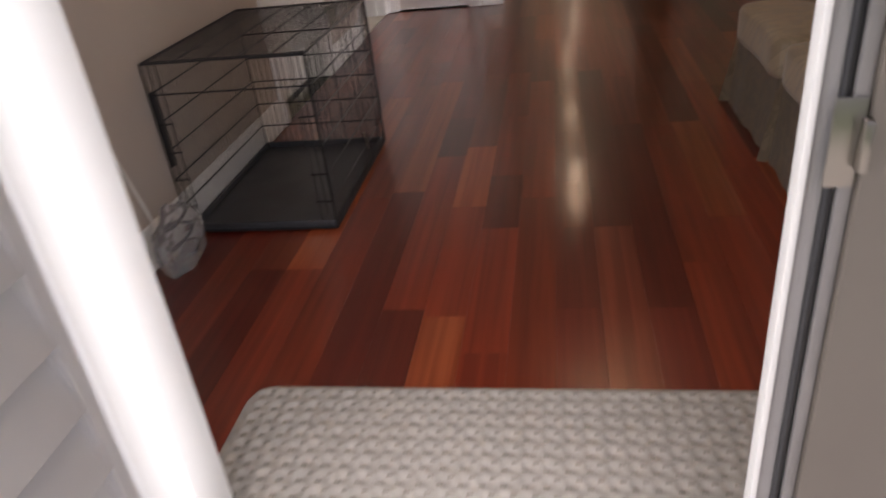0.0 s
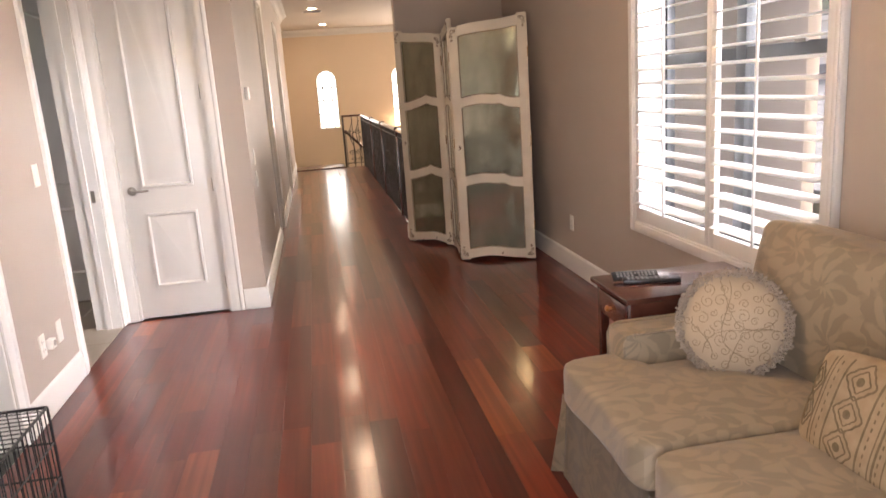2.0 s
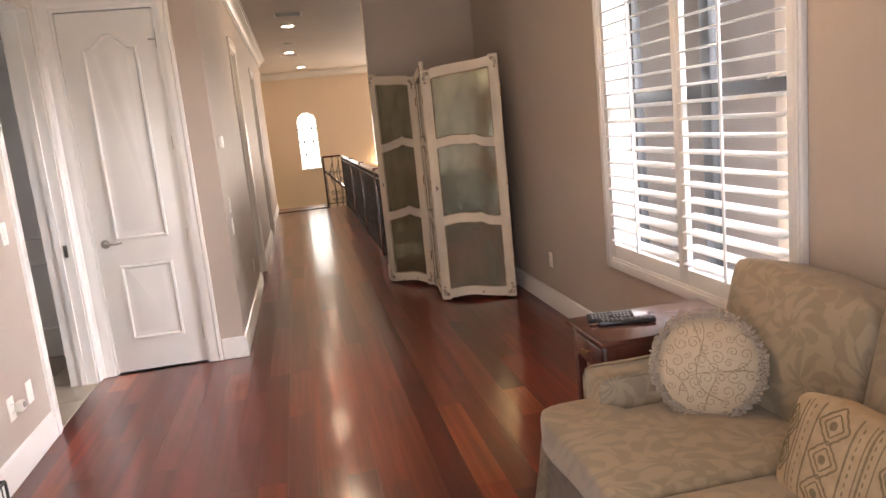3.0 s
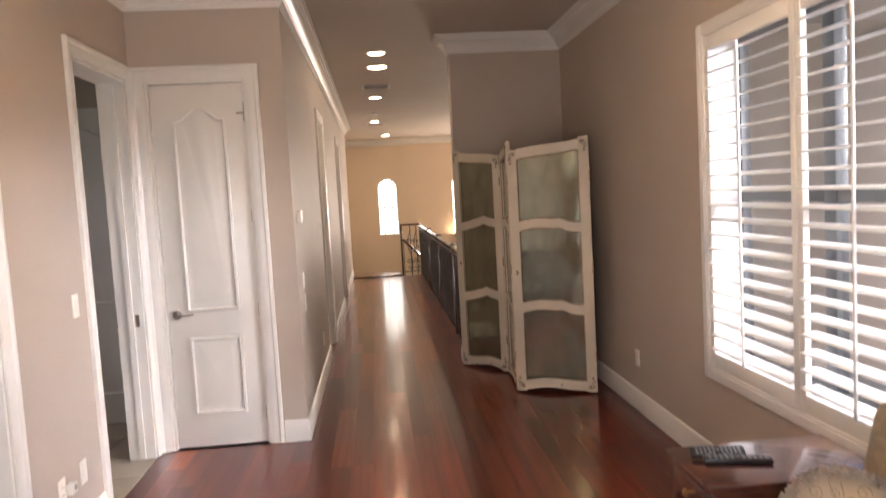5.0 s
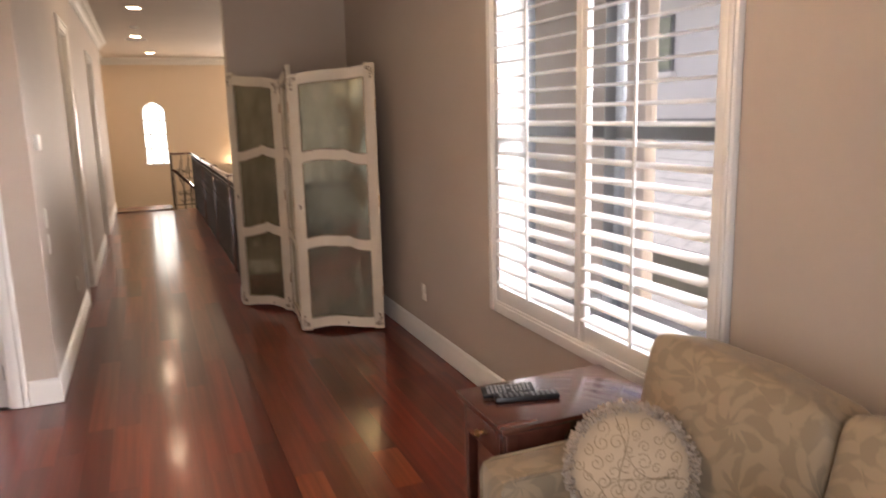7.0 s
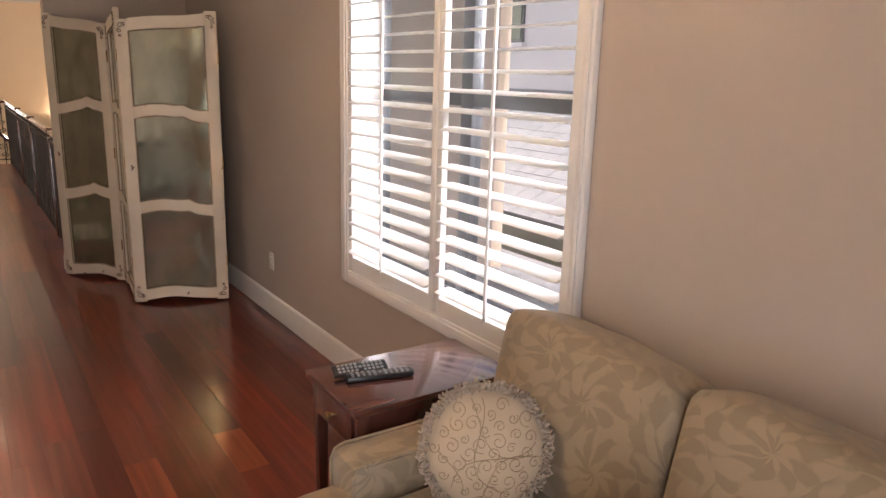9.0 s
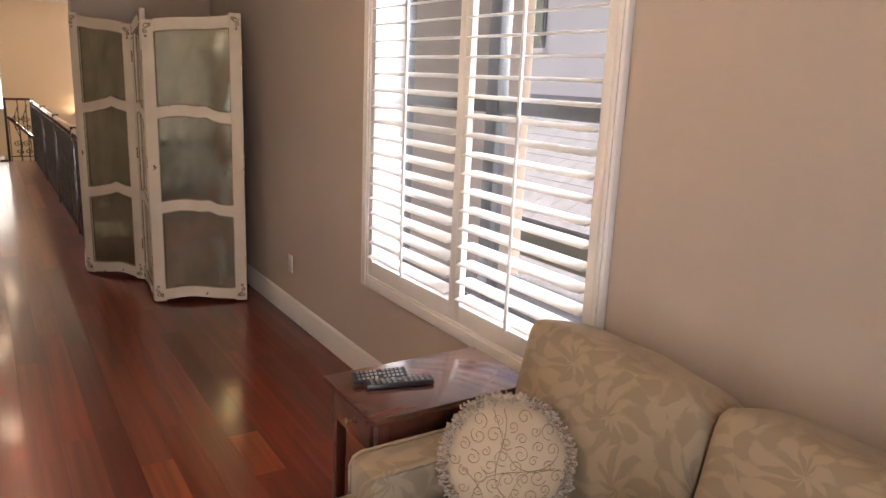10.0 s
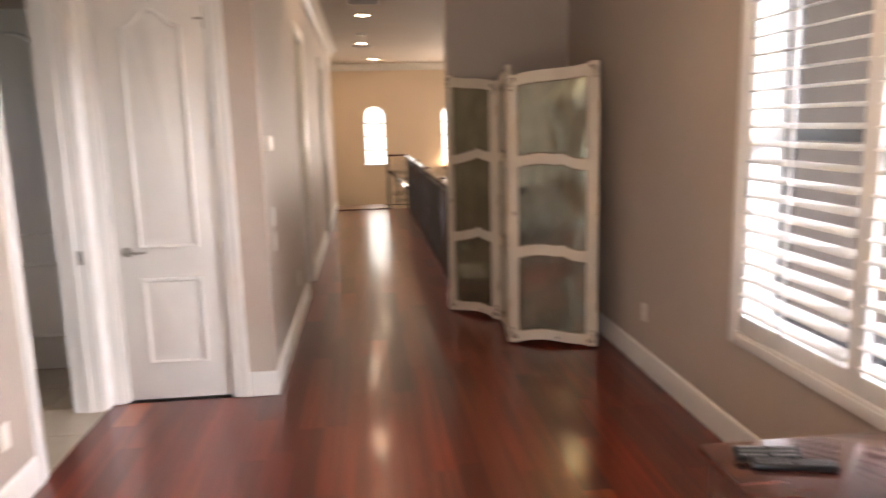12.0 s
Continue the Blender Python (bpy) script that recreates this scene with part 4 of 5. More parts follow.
def screen_panel(parent, m, w, rise):
    """One leaf of the screen: local x across it, front face towards -y. rise: which end stands taller."""
    pn = part("screen_panel", boxes((0.04, w - 0.04, 0.024, 0.03, 0.10, SCREEN_H - 0.1)), BACKING, parent, "brown backing board of the screen")
    pn.matrix_basis = m
    flip = (lambda u: u) if rise > 0 else (lambda u: 1 - u)
    top = lambda u: SLOPE * (3 * flip(u) ** 2 - 2 * flip(u) ** 3) + 0.012 * math.sin(math.pi * 2 * flip(u)) - SLOPE / 2
    arch = lambda u: 0.022 * math.sin(2 * math.pi * (flip(u) - 0.12)) + 0.016 * math.exp(-((u - 0.62) / 0.06) ** 2)
    foot = lambda u: 0.022 * math.sin(math.pi * u) ** 2 * (1.0 + 0.5 * math.sin(2 * math.pi * flip(u)))
    zero = lambda u: 0.0
    for x0, x1, u in ((0.0, 0.08, 0.0), (w - 0.08, w, 1.0)):
        part("stile", boxes((x0, x1, 0.0, 0.034, 0.012, SCREEN_H + top(u)), bevel=0.006), CHIPPED, pn)
    part("top_rail", rail(w, SCREEN_H - 0.085, SCREEN_H - 0.004, top, top), CHIPPED, pn)
    part("middle_rail", rail(w, 1.292, 1.372, arch, arch), CHIPPED, pn)
    part("middle_rail", rail(w, 0.645, 0.728, arch, arch), CHIPPED, pn)
    part("bottom_rail", rail(w, 0.02, 0.10, foot, foot), CHIPPED, pn)
    for z0, z1 in ((0.10, 0.70), (0.70, 1.345), (1.345, SCREEN_H - 0.06)):
        part("mirror", boxes((0.05, w - 0.05, 0.0145, 0.019, z0 + 0.004, z1 - 0.004)), MIRROR, pn, "cloudy antique mirror pane")
    lips = (lambda u: 0.10 + foot(u), lambda u: 0.645 + arch(u), lambda u: 0.728 + arch(u), lambda u: 1.292 + arch(u),
            lambda u: 1.372 + arch(u), lambda u: SCREEN_H - 0.085 + top(u))
    us = [0.08 / w + (1 - 0.16 / w) * i / 20 for i in range(21)]
    for low, high in zip(lips[::2], lips[1::2]):
        ring = [(u * w, 0.004, low(u)) for u in us] + [(u * w, 0.004, high(u)) for u in reversed(us)]
        part("bead", tube(ring + ring[:1], 0.0045, 6), AGEDEDGE, pn, "worn bead round the mirror")
    for x, sx in ((0.036, 1), (w - 0.036, -1)):
        for z, sz in ((SCREEN_H + top(0.0 if sx > 0 else 1.0) - 0.04, -1), (0.06, 1)):
            bm = bmesh.new()
            for q, (dx, dz, r) in enumerate(((0.0, 0.0, 0.02), (0.02 * sx, -0.006 * sz, 0.013), (-0.008 * sx, 0.032 * sz, 0.015), (-0.004 * sx, 0.062 * sz, 0.009))):
                tube([(x + dx + p, -0.002, z + dz + h) for p, h in scroll(1.2 * sx, r, 0.8 * q)], 0.0042, 5, bm)
            part("carved_corner", bm, CARVED, pn, "bare brown carved corner scroll")
    for z in (0.3, 1.0, 1.7):
        part("hinge", boxes((w - 0.004, w + 0.003, -0.003, 0.02, z - 0.04, z + 0.04)), BRONZE, pn, "tarnished hinge")
    return pn


screen = thing("folding_screen", pose(0, 0, 0), "three-panel folding screen, chipped cream frame with cloudy mirrors", "folding screen")
ENDS = ((0.872, 6.375), (1.235, 5.945), (1.188, 5.338), (1.785, 5.108))
for k, (a, b) in enumerate(zip(ENDS, ENDS[1:])):
    d = Vector((b[0] - a[0], b[1] - a[1]))
    screen_panel(screen, pose(a[0], a[1], 0, 0, 0, math.degrees(math.atan2(d.y, d.x))), d.length - 0.006, (-1, 1, 1)[k])

# ---- dog crate ----
crate = thing("dog_crate", pose(0, 0, 0), "open black wire dog crate with plastic tray on the floor", "dog crate")
CX0, CX1, CY0, CY1, CH = -1.352, -0.772, 0.645, 1.505, 0.665
bm = bmesh.new()
box(bm, CX0, CX1, CY0, CY1, 0.006, 0.014)
for r in ((CX0, CX0 + 0.012, CY0, CY1), (CX1 - 0.012, CX1, CY0, CY1), (CX0 + 0.012, CX1 - 0.012, CY0, CY0 + 0.012), (CX0 + 0.012, CX1 - 0.012, CY1 - 0.012, CY1)):
    box(bm, *r, 0.014, 0.04, bevel=0.003)
part("tray", bm, TRAY, crate, "black plastic tray")


def wire_panel(name, at, u, v, lu, lv, fine, heavy, skip=None):
    """A grid of wires: fine ones run along v, heavy ones along u."""
    at, u, v = Vector(at), Vector(u), Vector(v)
    bm = bmesh.new()
    for i in range(fine + 1):
        s = lu * i / fine
        end = i in (0, fine)
        if skip and skip[0] < s < skip[1]:
            continue
        tube([at + u * s, at + u * s + v * lv], 0.0042 if end else 0.0019, 5, bm)
    for j in range(heavy + 1):
        t = lv * j / heavy
        if skip and 0 < j < heavy - 1:
            tube([at + v * t, at + v * t + u * skip[0]], 0.0031, 5, bm)
            tube([at + v * t + u * skip[1], at + v * t + u * lu], 0.0031, 5, bm)
        else:
            tube([at + v * t, at + v * t + u * lu], 0.0038 if j in (0, heavy) else 0.0031, 5, bm)
    return part(name, bm, WIRE, crate)


X, Y, Z = (1, 0, 0), (0, 1, 0), (0, 0, 1)
WX0, WX1, WY0, WY1 = CX0 - 0.006, CX1 + 0.006, CY0 - 0.006, CY1 + 0.006
wire_panel("top_panel", (WX0, WY0, CH), Y, X, WY1 - WY0, WX1 - WX0, 32, 5)
wire_panel("side_panel", (WX0, WY0, 0.012), Y, Z, WY1 - WY0, CH - 0.014, 32, 6)
wire_panel("side_panel", (WX1, WY0, 0.012), Y, Z, WY1 - WY0, CH - 0.014, 32, 6)
wire_panel("back_panel", (WX0, WY1, 0.012), X, Z, WX1 - WX0, CH - 0.014, 22, 6)
wire_panel("front_panel", (WX0, WY0, 0.012), X, Z, WX1 - WX0, CH - 0.014, 22, 6, (0.06, 0.53))
part("latch", tube([(WX1 + 0.006, 1.2, 0.10), (WX1 + 0.012, 1.17, 0.14), (WX1 + 0.008, 1.15, 0.19)], 0.004, 6), NICKEL, crate, "bright steel slide latch")
part("door_clip", boxes((WX0 - 0.004, WX0 + 0.008, WY0 + 0.006, WY0 + 0.03, 0.28, 0.56), bevel=0.002), WIRE, crate)
part("handle_clip", tube([(-1.06, WY1 - 0.1, CH + 0.004), (-1.04, WY1 - 0.08, CH + 0.016), (-1.0, WY1 - 0.08, CH + 0.016), (-0.98, WY1 - 0.1, CH + 0.004)], 0.003, 6), WIRE, crate)

# crumpled clear bag with cables, beside the crate
bag = thing("plastic_bag", pose(-1.26, 0.40, 0.004), "crumpled clear plastic bag holding a dark cable", "plastic bag")
bm = bmesh.new()
bmesh.ops.create_icosphere(bm, subdivisions=4, radius=1)
for v in bm.verts:
    q = 1 + 0.25 * noise.noise(v.co * 2.3) + 0.14 * noise.noise(v.co * 6)
    v.co = (v.co.x * 0.06 * q, v.co.y * 0.13 * q, max(0.002, 0.10 + v.co.z * 0.13 * q))
part("film", bm, BAG, bag, "clear plastic film")
part("cable", tube([(0.03 * math.cos(i * 0.55), 0.07 * math.sin(i * 0.55), 0.05 + 0.006 * i) for i in range(26)], 0.006, 6), WIRE, bag, "coiled dark cable")
cord = tagged(link_mesh("wall_cable", tube([(XL + 0.02, -0.42, 1.9), (XL + 0.02, -0.2, 1.45), (XL + 0.022, 0.1, 0.95), (XL + 0.025, 0.3, 0.55), (XL + 0.03, 0.40, 0.22), (XL + 0.04, 0.44, 0.012)], 0.005, 6), PLASTIC),
              "thin white cable hanging down the wall", "cable")

# ---- door mat ----
def mat_mesh():
    bm, nx, ny = bmesh.new(), 330, 100
    x0, x1, y0, y1, r = -0.76, 0.72, -0.645, -0.253, 0.07
    grid = {}
    for j in range(ny + 1):
        for i in range(nx + 1):
            x, y = x0 + (x1 - x0) * i / nx, y0 + (y1 - y0) * j / ny
            d = min(x - x0, x1 - x, y - y0 + 0.05, y1 - y)
            cx = min(max(x, x0 + r), x1 - r)
            cy = min(y, y1 - r)
            if math.hypot(x - cx, y - cy) > r and y > y1 - r:
                f = r / math.hypot(x - cx, y - cy)
                x, y = cx + (x - cx) * f, cy + (y - cy) * f
            a, b = x / 0.046, y / 0.046
            bump = 0.003 * (math.cos(2 * math.pi * a) * math.cos(math.pi * b) ** 2 + math.sin(2 * math.pi * b) * math.sin(math.pi * a) ** 2)
            grid[i, j] = bm.verts.new((x, y, 0.0065 + bump * min(1, d / 0.02) + 0.002 * min(1, d / 0.015)))
    for j in range(ny):
        for i in range(nx):
            bm.faces.new((grid[i, j], grid[i + 1, j], grid[i + 1, j + 1], grid[i, j + 1]))
    rim = [e for e in bm.edges if e.is_boundary]
    r = bmesh.ops.extrude_edge_only(bm, edges=rim)
    for v in r["geom"]:
        if isinstance(v, bmesh.types.BMVert):
            v.co.z = 0.0035
    return bm


mat_ob = tagged(link_mesh("door_mat", mat_mesh(), RUG, angle=80), "grey-beige basketweave mat with rounded corners by the door", "mat")
dash = bmesh.new()
for i in range(31):
    for j in range(16):
        x, y = -0.72 + 0.046 * i + (0.023 if j % 2 else 0), -0.62 + 0.023 * j
        box(dash, x - 0.007, x + 0.007, y - 0.0018, y + 0.0018, 0.004, 0.0118)
tagged(part("dark_yarn", dash, RUGDARK, mat_ob), kind="stuff")
stop = thing("door_stop", pose(-0.86, YE + 0.016, 0.07, -90), "small spring door stop with white rubber tip on the baseboard", "door stop")
part("spring", lathe([(0.011, 0), (0.011, 0.006), (0.006, 0.008), (0.006, 0.06)], 12), NICKEL, stop)
part("tip", lathe([(0.009, 0.06), (0.010, 0.066), (0.009, 0.078), (0.004, 0.082)], 12), PLASTIC, stop, "white rubber tip")


# ---- switches and outlets ----
def plate(name, m, kind):
    """A wall plate; local x along the wall, -y out of it."""
    words = {"rocker": ("white rocker light switch plate", "light switch"), "double": ("white double switch plate", "light switch"),
             "outlet": ("white plastic duplex wall outlet", "outlet"), "blank": ("white blank wall plate", "wall plate")}[kind]
    e = thing(name, m, words[0], words[1])
    w = 0.058 if kind == "double" else 0.036
    part("cover_plate", boxes((-w, w, -0.006, 0, -0.058, 0.058), bevel=0.002), PLASTIC, e)
    if kind in ("rocker", "double"):
        for x in ((-0.023, 0.023) if kind == "double" else (0,)):
            r = part("rocker", boxes((x - 0.016, x + 0.016, -0.010, -0.004, -0.033, 0.033), bevel=0.001), PLASTIC, e)
    elif kind == "outlet":
        for z in (-0.02, 0.02):
            so = part("socket", lathe([(0.016, 0), (0.016, 0.003), (0.014, 0.004)], 16, m=Matrix.Translation((0, -0.005, z)) @ pose(0, 0, 0, 90)), PLASTIC, e)
            for x in (-0.006, 0.006):
                part("slot", boxes((x - 0.001, x + 0.001, -0.0094, -0.008, z - 0.004, z + 0.004)), WIRE, so)
    return e


plate("light_switch", pose(XL, 3.465, 1.17, 0, 0, 90), "rocker")
plate("outlet", pose(XL, 3.13, 0.352, 0, 0, 90), "outlet")
plate("wall_plate", pose(XL, 3.375, 0.352, 0, 0, 90), "blank")
adapter = thing("plug_adapter", pose(XL + 0.008, 3.18, 0.35), "small white plug adapter in the outlet", "plug")
part("body", boxes((0.0, 0.035, -0.03, 0.025, -0.028, 0.022), bevel=0.006), PLASTIC, adapter)
part("prong_ring", tube([(0.036, 0.01 * math.cos(a / 3), 0.012 * math.sin(a / 3)) for a in range(20)], 0.003, 6), NICKEL, adapter)
th = thing("thermostat", pose(XC, 4.87, 1.52, 0, 0, 90), "small white plastic wall thermostat", "thermostat")
part("case", boxes((-0.06, 0.06, -0.028, 0, -0.045, 0.045), bevel=0.006), PLASTIC, th)
plate("light_switch", pose(XC, 4.93, 1.06, 0, 0, 90), "rocker")
plate("light_switch", pose(XC, 4.93, 0.90, 0, 0, 90), "rocker")
plate("outlet", pose(XC, 6.3, 0.36, 0, 0, 90), "outlet")
plate("outlet", pose(XR, 4.63, 0.385, 0, 0, -90), "outlet")

# ---- ceiling fittings ----
for x, y, r in ((0.25, 7.05, 0.085), (0.26, 7.84, 0.105), (0.24, 10.32, 0.085), (0.235, 13.72, 0.085), (0.487, 16.95, 0.09)):
    cn = thing("recessed_light", pose(x, y, CEILING), "lit round recessed ceiling light", "ceiling light", "recessed lights along the corridor")
    part("trim_ring", lathe([(r + 0.015, 0), (r + 0.015, -0.004), (r, -0.008), (r - 0.004, -0.003), (r - 0.004, 0)], 28), WHITE, cn)
    part("lens", lathe([(r - 0.005, -0.001), (r - 0.006, -0.004), (0.01, -0.005)], 28), CANGLOW, cn, "glowing lamp lens")


def vent(x, y, w, d, n, along):
    e = thing("ceiling_vent", pose(x, y, CEILING), "white slatted ceiling air vent", "air vent")
    part("frame", boxes((-w / 2, w / 2, -d / 2, -d / 2 + 0.025, -0.009, -0.001), (-w / 2, w / 2, d / 2 - 0.025, d / 2, -0.009, -0.001),
                        (-w / 2, -w / 2 + 0.025, -d / 2 + 0.025, d / 2 - 0.025, -0.009, -0.001), (w / 2 - 0.025, w / 2, -d / 2 + 0.025, d / 2 - 0.025, -0.009, -0.001)), WHITE, e)
    # near-black sheet paints in the shade of the duct behind the slats
    part("backing", boxes((-w / 2 + 0.02, w / 2 - 0.02, -d / 2 + 0.02, d / 2 - 0.02, -0.003, -0.0005)), GAP, e)
    sl = None
    for i in range(n):
        if along:
            p = pose(-w / 2 + 0.03 + (w - 0.06) * i / (n - 1), 0, -0.007, 0, 35, 0)
            b = (-0.006, 0.006, -d / 2 + 0.025, d / 2 - 0.025, -0.0008, 0.0008)
        else:
            p = pose(0, -d / 2 + 0.03 + (d - 0.06) * i / (n - 1), -0.007, 35)
            b = (-w / 2 + 0.025, w / 2 - 0.025, -0.006, 0.006, -0.0008, 0.0008)
        if sl is None:
            sl = part("slat", boxes(b), WHITE, e)
            sl.matrix_basis = p
        else:
            share("slat", sl, e, p)
    return e


vent(0.20, 4.80, 0.26, 0.18, 9, True)
vent(0.25, 9.25, 0.36, 0.34, 12, False)
vent(0.24, 14.2, 0.36, 0.25, 8, False)
sd = thing("smoke_detector", pose(0.22, 12.3, CEILING), "round white ceiling smoke detector", "smoke detector")
part("case", lathe([(0.065, 0), (0.065, -0.012), (0.055, -0.032), (0.03, -0.036)], 24), PLASTIC, sd)

# large return-air grille
rg = thing("return_air_grille", pose(-0.70, 3.42, CEILING), "large grey louvred return-air grille in the ceiling", "air grille")
GX, GY = 0.44, 0.40
part("frame", boxes((-GX, GX, -GY, -GY + 0.03, -0.012, -0.001), (-GX, GX, GY - 0.03, GY, -0.012, -0.001),
                    (-GX, -GX + 0.03, -GY + 0.03, GY - 0.03, -0.012, -0.001), (GX - 0.03, GX, -GY + 0.03, GY - 0.03, -0.012, -0.001), bevel=0.002), CEIL, rg)
part("filter", boxes((-GX + 0.02, GX - 0.02, -GY + 0.02, GY - 0.02, -0.003, -0.0005)), GRILLE, rg)
sl = None
for i in range(46):
    p = pose(0, -GY + 0.04 + (2 * GY - 0.08) * i / 45, -0.008, 40)
    if sl is None:
        sl = part("slat", boxes((-GX + 0.03, GX - 0.03, -0.006, 0.006, -0.0007, 0.0007)), GRILLE, rg)
        sl.matrix_basis = p
    else:
        share("slat", sl, rg, p)

# ---- ceiling fan ----
FX, FY = 0.335, 2.12
fan = thing("ceiling_fan", pose(FX, FY, CEILING + 0.016), "brass ceiling fan with carved leaf blades and three lit shades", "ceiling fan")
part("canopy", lathe([(0.065, -0.017), (0.066, -0.02), (0.05, -0.055), (0.02, -0.07)], 24), BRONZE, fan)
part("downrod", tube([(0, 0, -0.06), (0, 0, -0.36)], 0.013, 10), BRONZE, fan)
part("motor_housing", lathe([(0.02, -0.34), (0.05, -0.36), (0.11, -0.385), (0.125, -0.42), (0.12, -0.47), (0.09, -0.50), (0.075, -0.515), (0.078, -0.55), (0.05, -0.57), (0.03, -0.58)], 32), BRONZE, fan)
part("light_stem", lathe([(0.03, -0.57), (0.034, -0.60), (0.022, -0.63), (0.02, -0.72), (0.03, -0.745), (0.024, -0.765), (0.008, -0.785)], 20), BRONZE, fan)


def leaf_blade():
    bm, nu, nv = bmesh.new(), 44, 14
    grid = []
    for i in range(nu + 1):
        u = i / nu
        half = 0.105 * (math.sin(math.pi * min(1, u * 0.93 + 0.035)) ** 0.55) * (0.62 + 0.38 * u)
        half *= 1 + 0.04 * math.sin(u * 34)
        row = []
        for j in range(nv + 1):
            v = 2 * j / nv - 1
            rib = 0.0045 * math.sin((u * 0.46 - abs(v) * 0.055) * 92) * min(1, abs(v) * 3)
            row.append(bm.verts.new((0.19 + 0.49 * u, v * half, rib - 0.02 * v * v - 0.025 * u * u + 0.008 * (1 - min(1, abs(v) * 5)))))
        grid.append(row)
    for a, b in zip(grid, grid[1:]):
        for j in range(nv):
            bm.faces.new((a[j], b[j], b[j + 1], a[j + 1]))
    bmesh.ops.recalc_face_normals(bm, faces=bm.faces)
    bmesh.ops.solidify(bm, geom=bm.faces[:], thickness=0.008)
    return bm


blade = arm0 = None
for k in range(5):
    m = pose(0, 0, -0.485, 0, 0, 12 + 72 * k) @ pose(0, 0, 0, -16)
    if blade is None:
        blade, arm0 = part("blade", leaf_blade(), BLADE, fan, "carved brown leaf-shaped blade"), None
        blade.matrix_basis = m
        bm = tube([(0.10, 0, -0.01), (0.15, 0, 0.0), (0.2, 0, -0.012)], 0.012, 8)
        r = bmesh.ops.create_uvsphere(bm, u_segments=16, v_segments=10, radius=1)
        for v in r["verts"]:
            v.co = (0.245 + v.co.x * 0.065, v.co.y * 0.042, -0.014 + v.co.z * 0.014)
        arm0 = part("blade_bracket", bm, BRONZE, blade)
    else:
        b2 = share("blade", blade, fan, m)
        share("blade_bracket", arm0, b2, Matrix())
for k in range(3):
    a = radians(-90 + 120 * k + 8)
    d = Vector((math.cos(a), math.sin(a), 0))
    arm = part("lamp_arm", tube([d * 0.02 + Vector((0, 0, -0.60)), d * 0.035 + Vector((0, 0, -0.66)), d * 0.04 + Vector((0, 0, -0.72)), d * 0.065 + Vector((0, 0, -0.765)), d * 0.10 + Vector((0, 0, -0.765)), d * 0.125 + Vector((0, 0, -0.735))], 0.007, 8), BRONZE, fan)
    part("cup", lathe([(0.010, -0.742), (0.018, -0.738), (0.024, -0.730), (0.022, -0.722)], 20, m=Matrix.Translation(d * 0.125)), BRONZE, arm)
    part("shade", lathe([(0.022, -0.726), (0.044, -0.722), (0.053, -0.708), (0.054, -0.695), (0.049, -0.66), (0.050, -0.62), (0.058, -0.585), (0.062, -0.572), (0.058, -0.572), (0.046, -0.62), (0.045, -0.66), (0.03, -0.70)], 28, m=Matrix.Translation(d * 0.125)), SHADE, arm, "lit frosted glass shade")

# ---- gallery railing ----
railing = thing("railing", pose(0, 0, 0), "black wrought-iron railing with scrolls and dark handrail", "railing")
RX, RY0, RY1 = 1.0, YS + 0.16, 14.1
cap = [(-0.03, 0.0), (-0.03, 0.018), (-0.018, 0.036), (0.018, 0.036), (0.03, 0.018), (0.03, 0.0)]
part("handrail", sweep([(p, h + 1.005) for p, h in cap], (RX, RY0, 0), (RX, RY1, 0), (1, 0, 0)), DARKWOOD, railing, "dark polished handrail")
part("handrail", sweep([(p, h + 1.005) for p, h in cap], (0.60, RY1 + 0.03, 0), (RX + 0.03, RY1 + 0.03, 0), (0, 1, 0)), DARKWOOD, railing)
part("bottom_rail", boxes((0.62, RX, RY1 + 0.018, RY1 + 0.042, 0.075, 0.09)), IRON, railing)
part("upper_rail", boxes((RX - 0.01, RX + 0.01, RY0, RY1, 0.93, 0.942)), IRON, railing)
bal = ornament = None
n = int((RY1 - RY0) / 0.15)
for i in range(n + 1):
    y = RY0 + 0.02 + (RY1 - RY0 - 0.04) * i / n
    if bal is None:
        bal = part("baluster", boxes((-0.007, 0.007, -0.007, 0.007, 0.005, 1.006)), IRON, railing)
        bal.matrix_basis = pose(RX, y, 0)
        bm = bmesh.new()
        for z0, s in ((0.70, 1), (0.30, -1)):
            tube([(0, 0.052 + p * s, z0 + q) for p, q in scroll(1.4, 0.05, 1.57 * s)], 0.006, 5, bm)
            tube([(0, 0.052 - p * s * 0.8, z0 - 0.14 + q * 0.8) for p, q in scroll(1.4, 0.05, 1.57 * s)], 0.006, 5, bm)
        tube([(0, 0.052 + 0.03 * math.sin(t * 0.7), 0.09 + 0.084 * t) for t in range(11)], 0.005, 5, bm)
        ornament = part("scroll", bm, IRON, railing)
        ornament.matrix_basis = pose(RX, y, 0)
    else:
        share("baluster", bal, railing, pose(RX, y, 0))
        if i % 3 != 1:
            share("scroll", ornament, railing, pose(RX, y, 0))
for y in (RY0 + 1.3, RY0 + 3.2, RY0 + 5.1):
    part("post", boxes((RX - 0.022, RX + 0.022, y - 0.022, y + 0.022, 0.004, 1.004), bevel=0.004), DARKWOOD, railing, "dark wooden post")
    part("rail_cap", boxes((RX - 0.036, RX + 0.036, y - 0.05, y + 0.05, 1.002, 1.05), bevel=0.006), DARKWOOD, railing)
part("post", boxes((0.60, 0.64, RY1 + 0.01, RY1 + 0.05, 0.004, 1.0), bevel=0.003), IRON, railing)
part("post", boxes((RX - 0.02, RX + 0.02, RY1 + 0.01, RY1 + 0.05, 0.004, 1.0), bevel=0.003), IRON, railing)
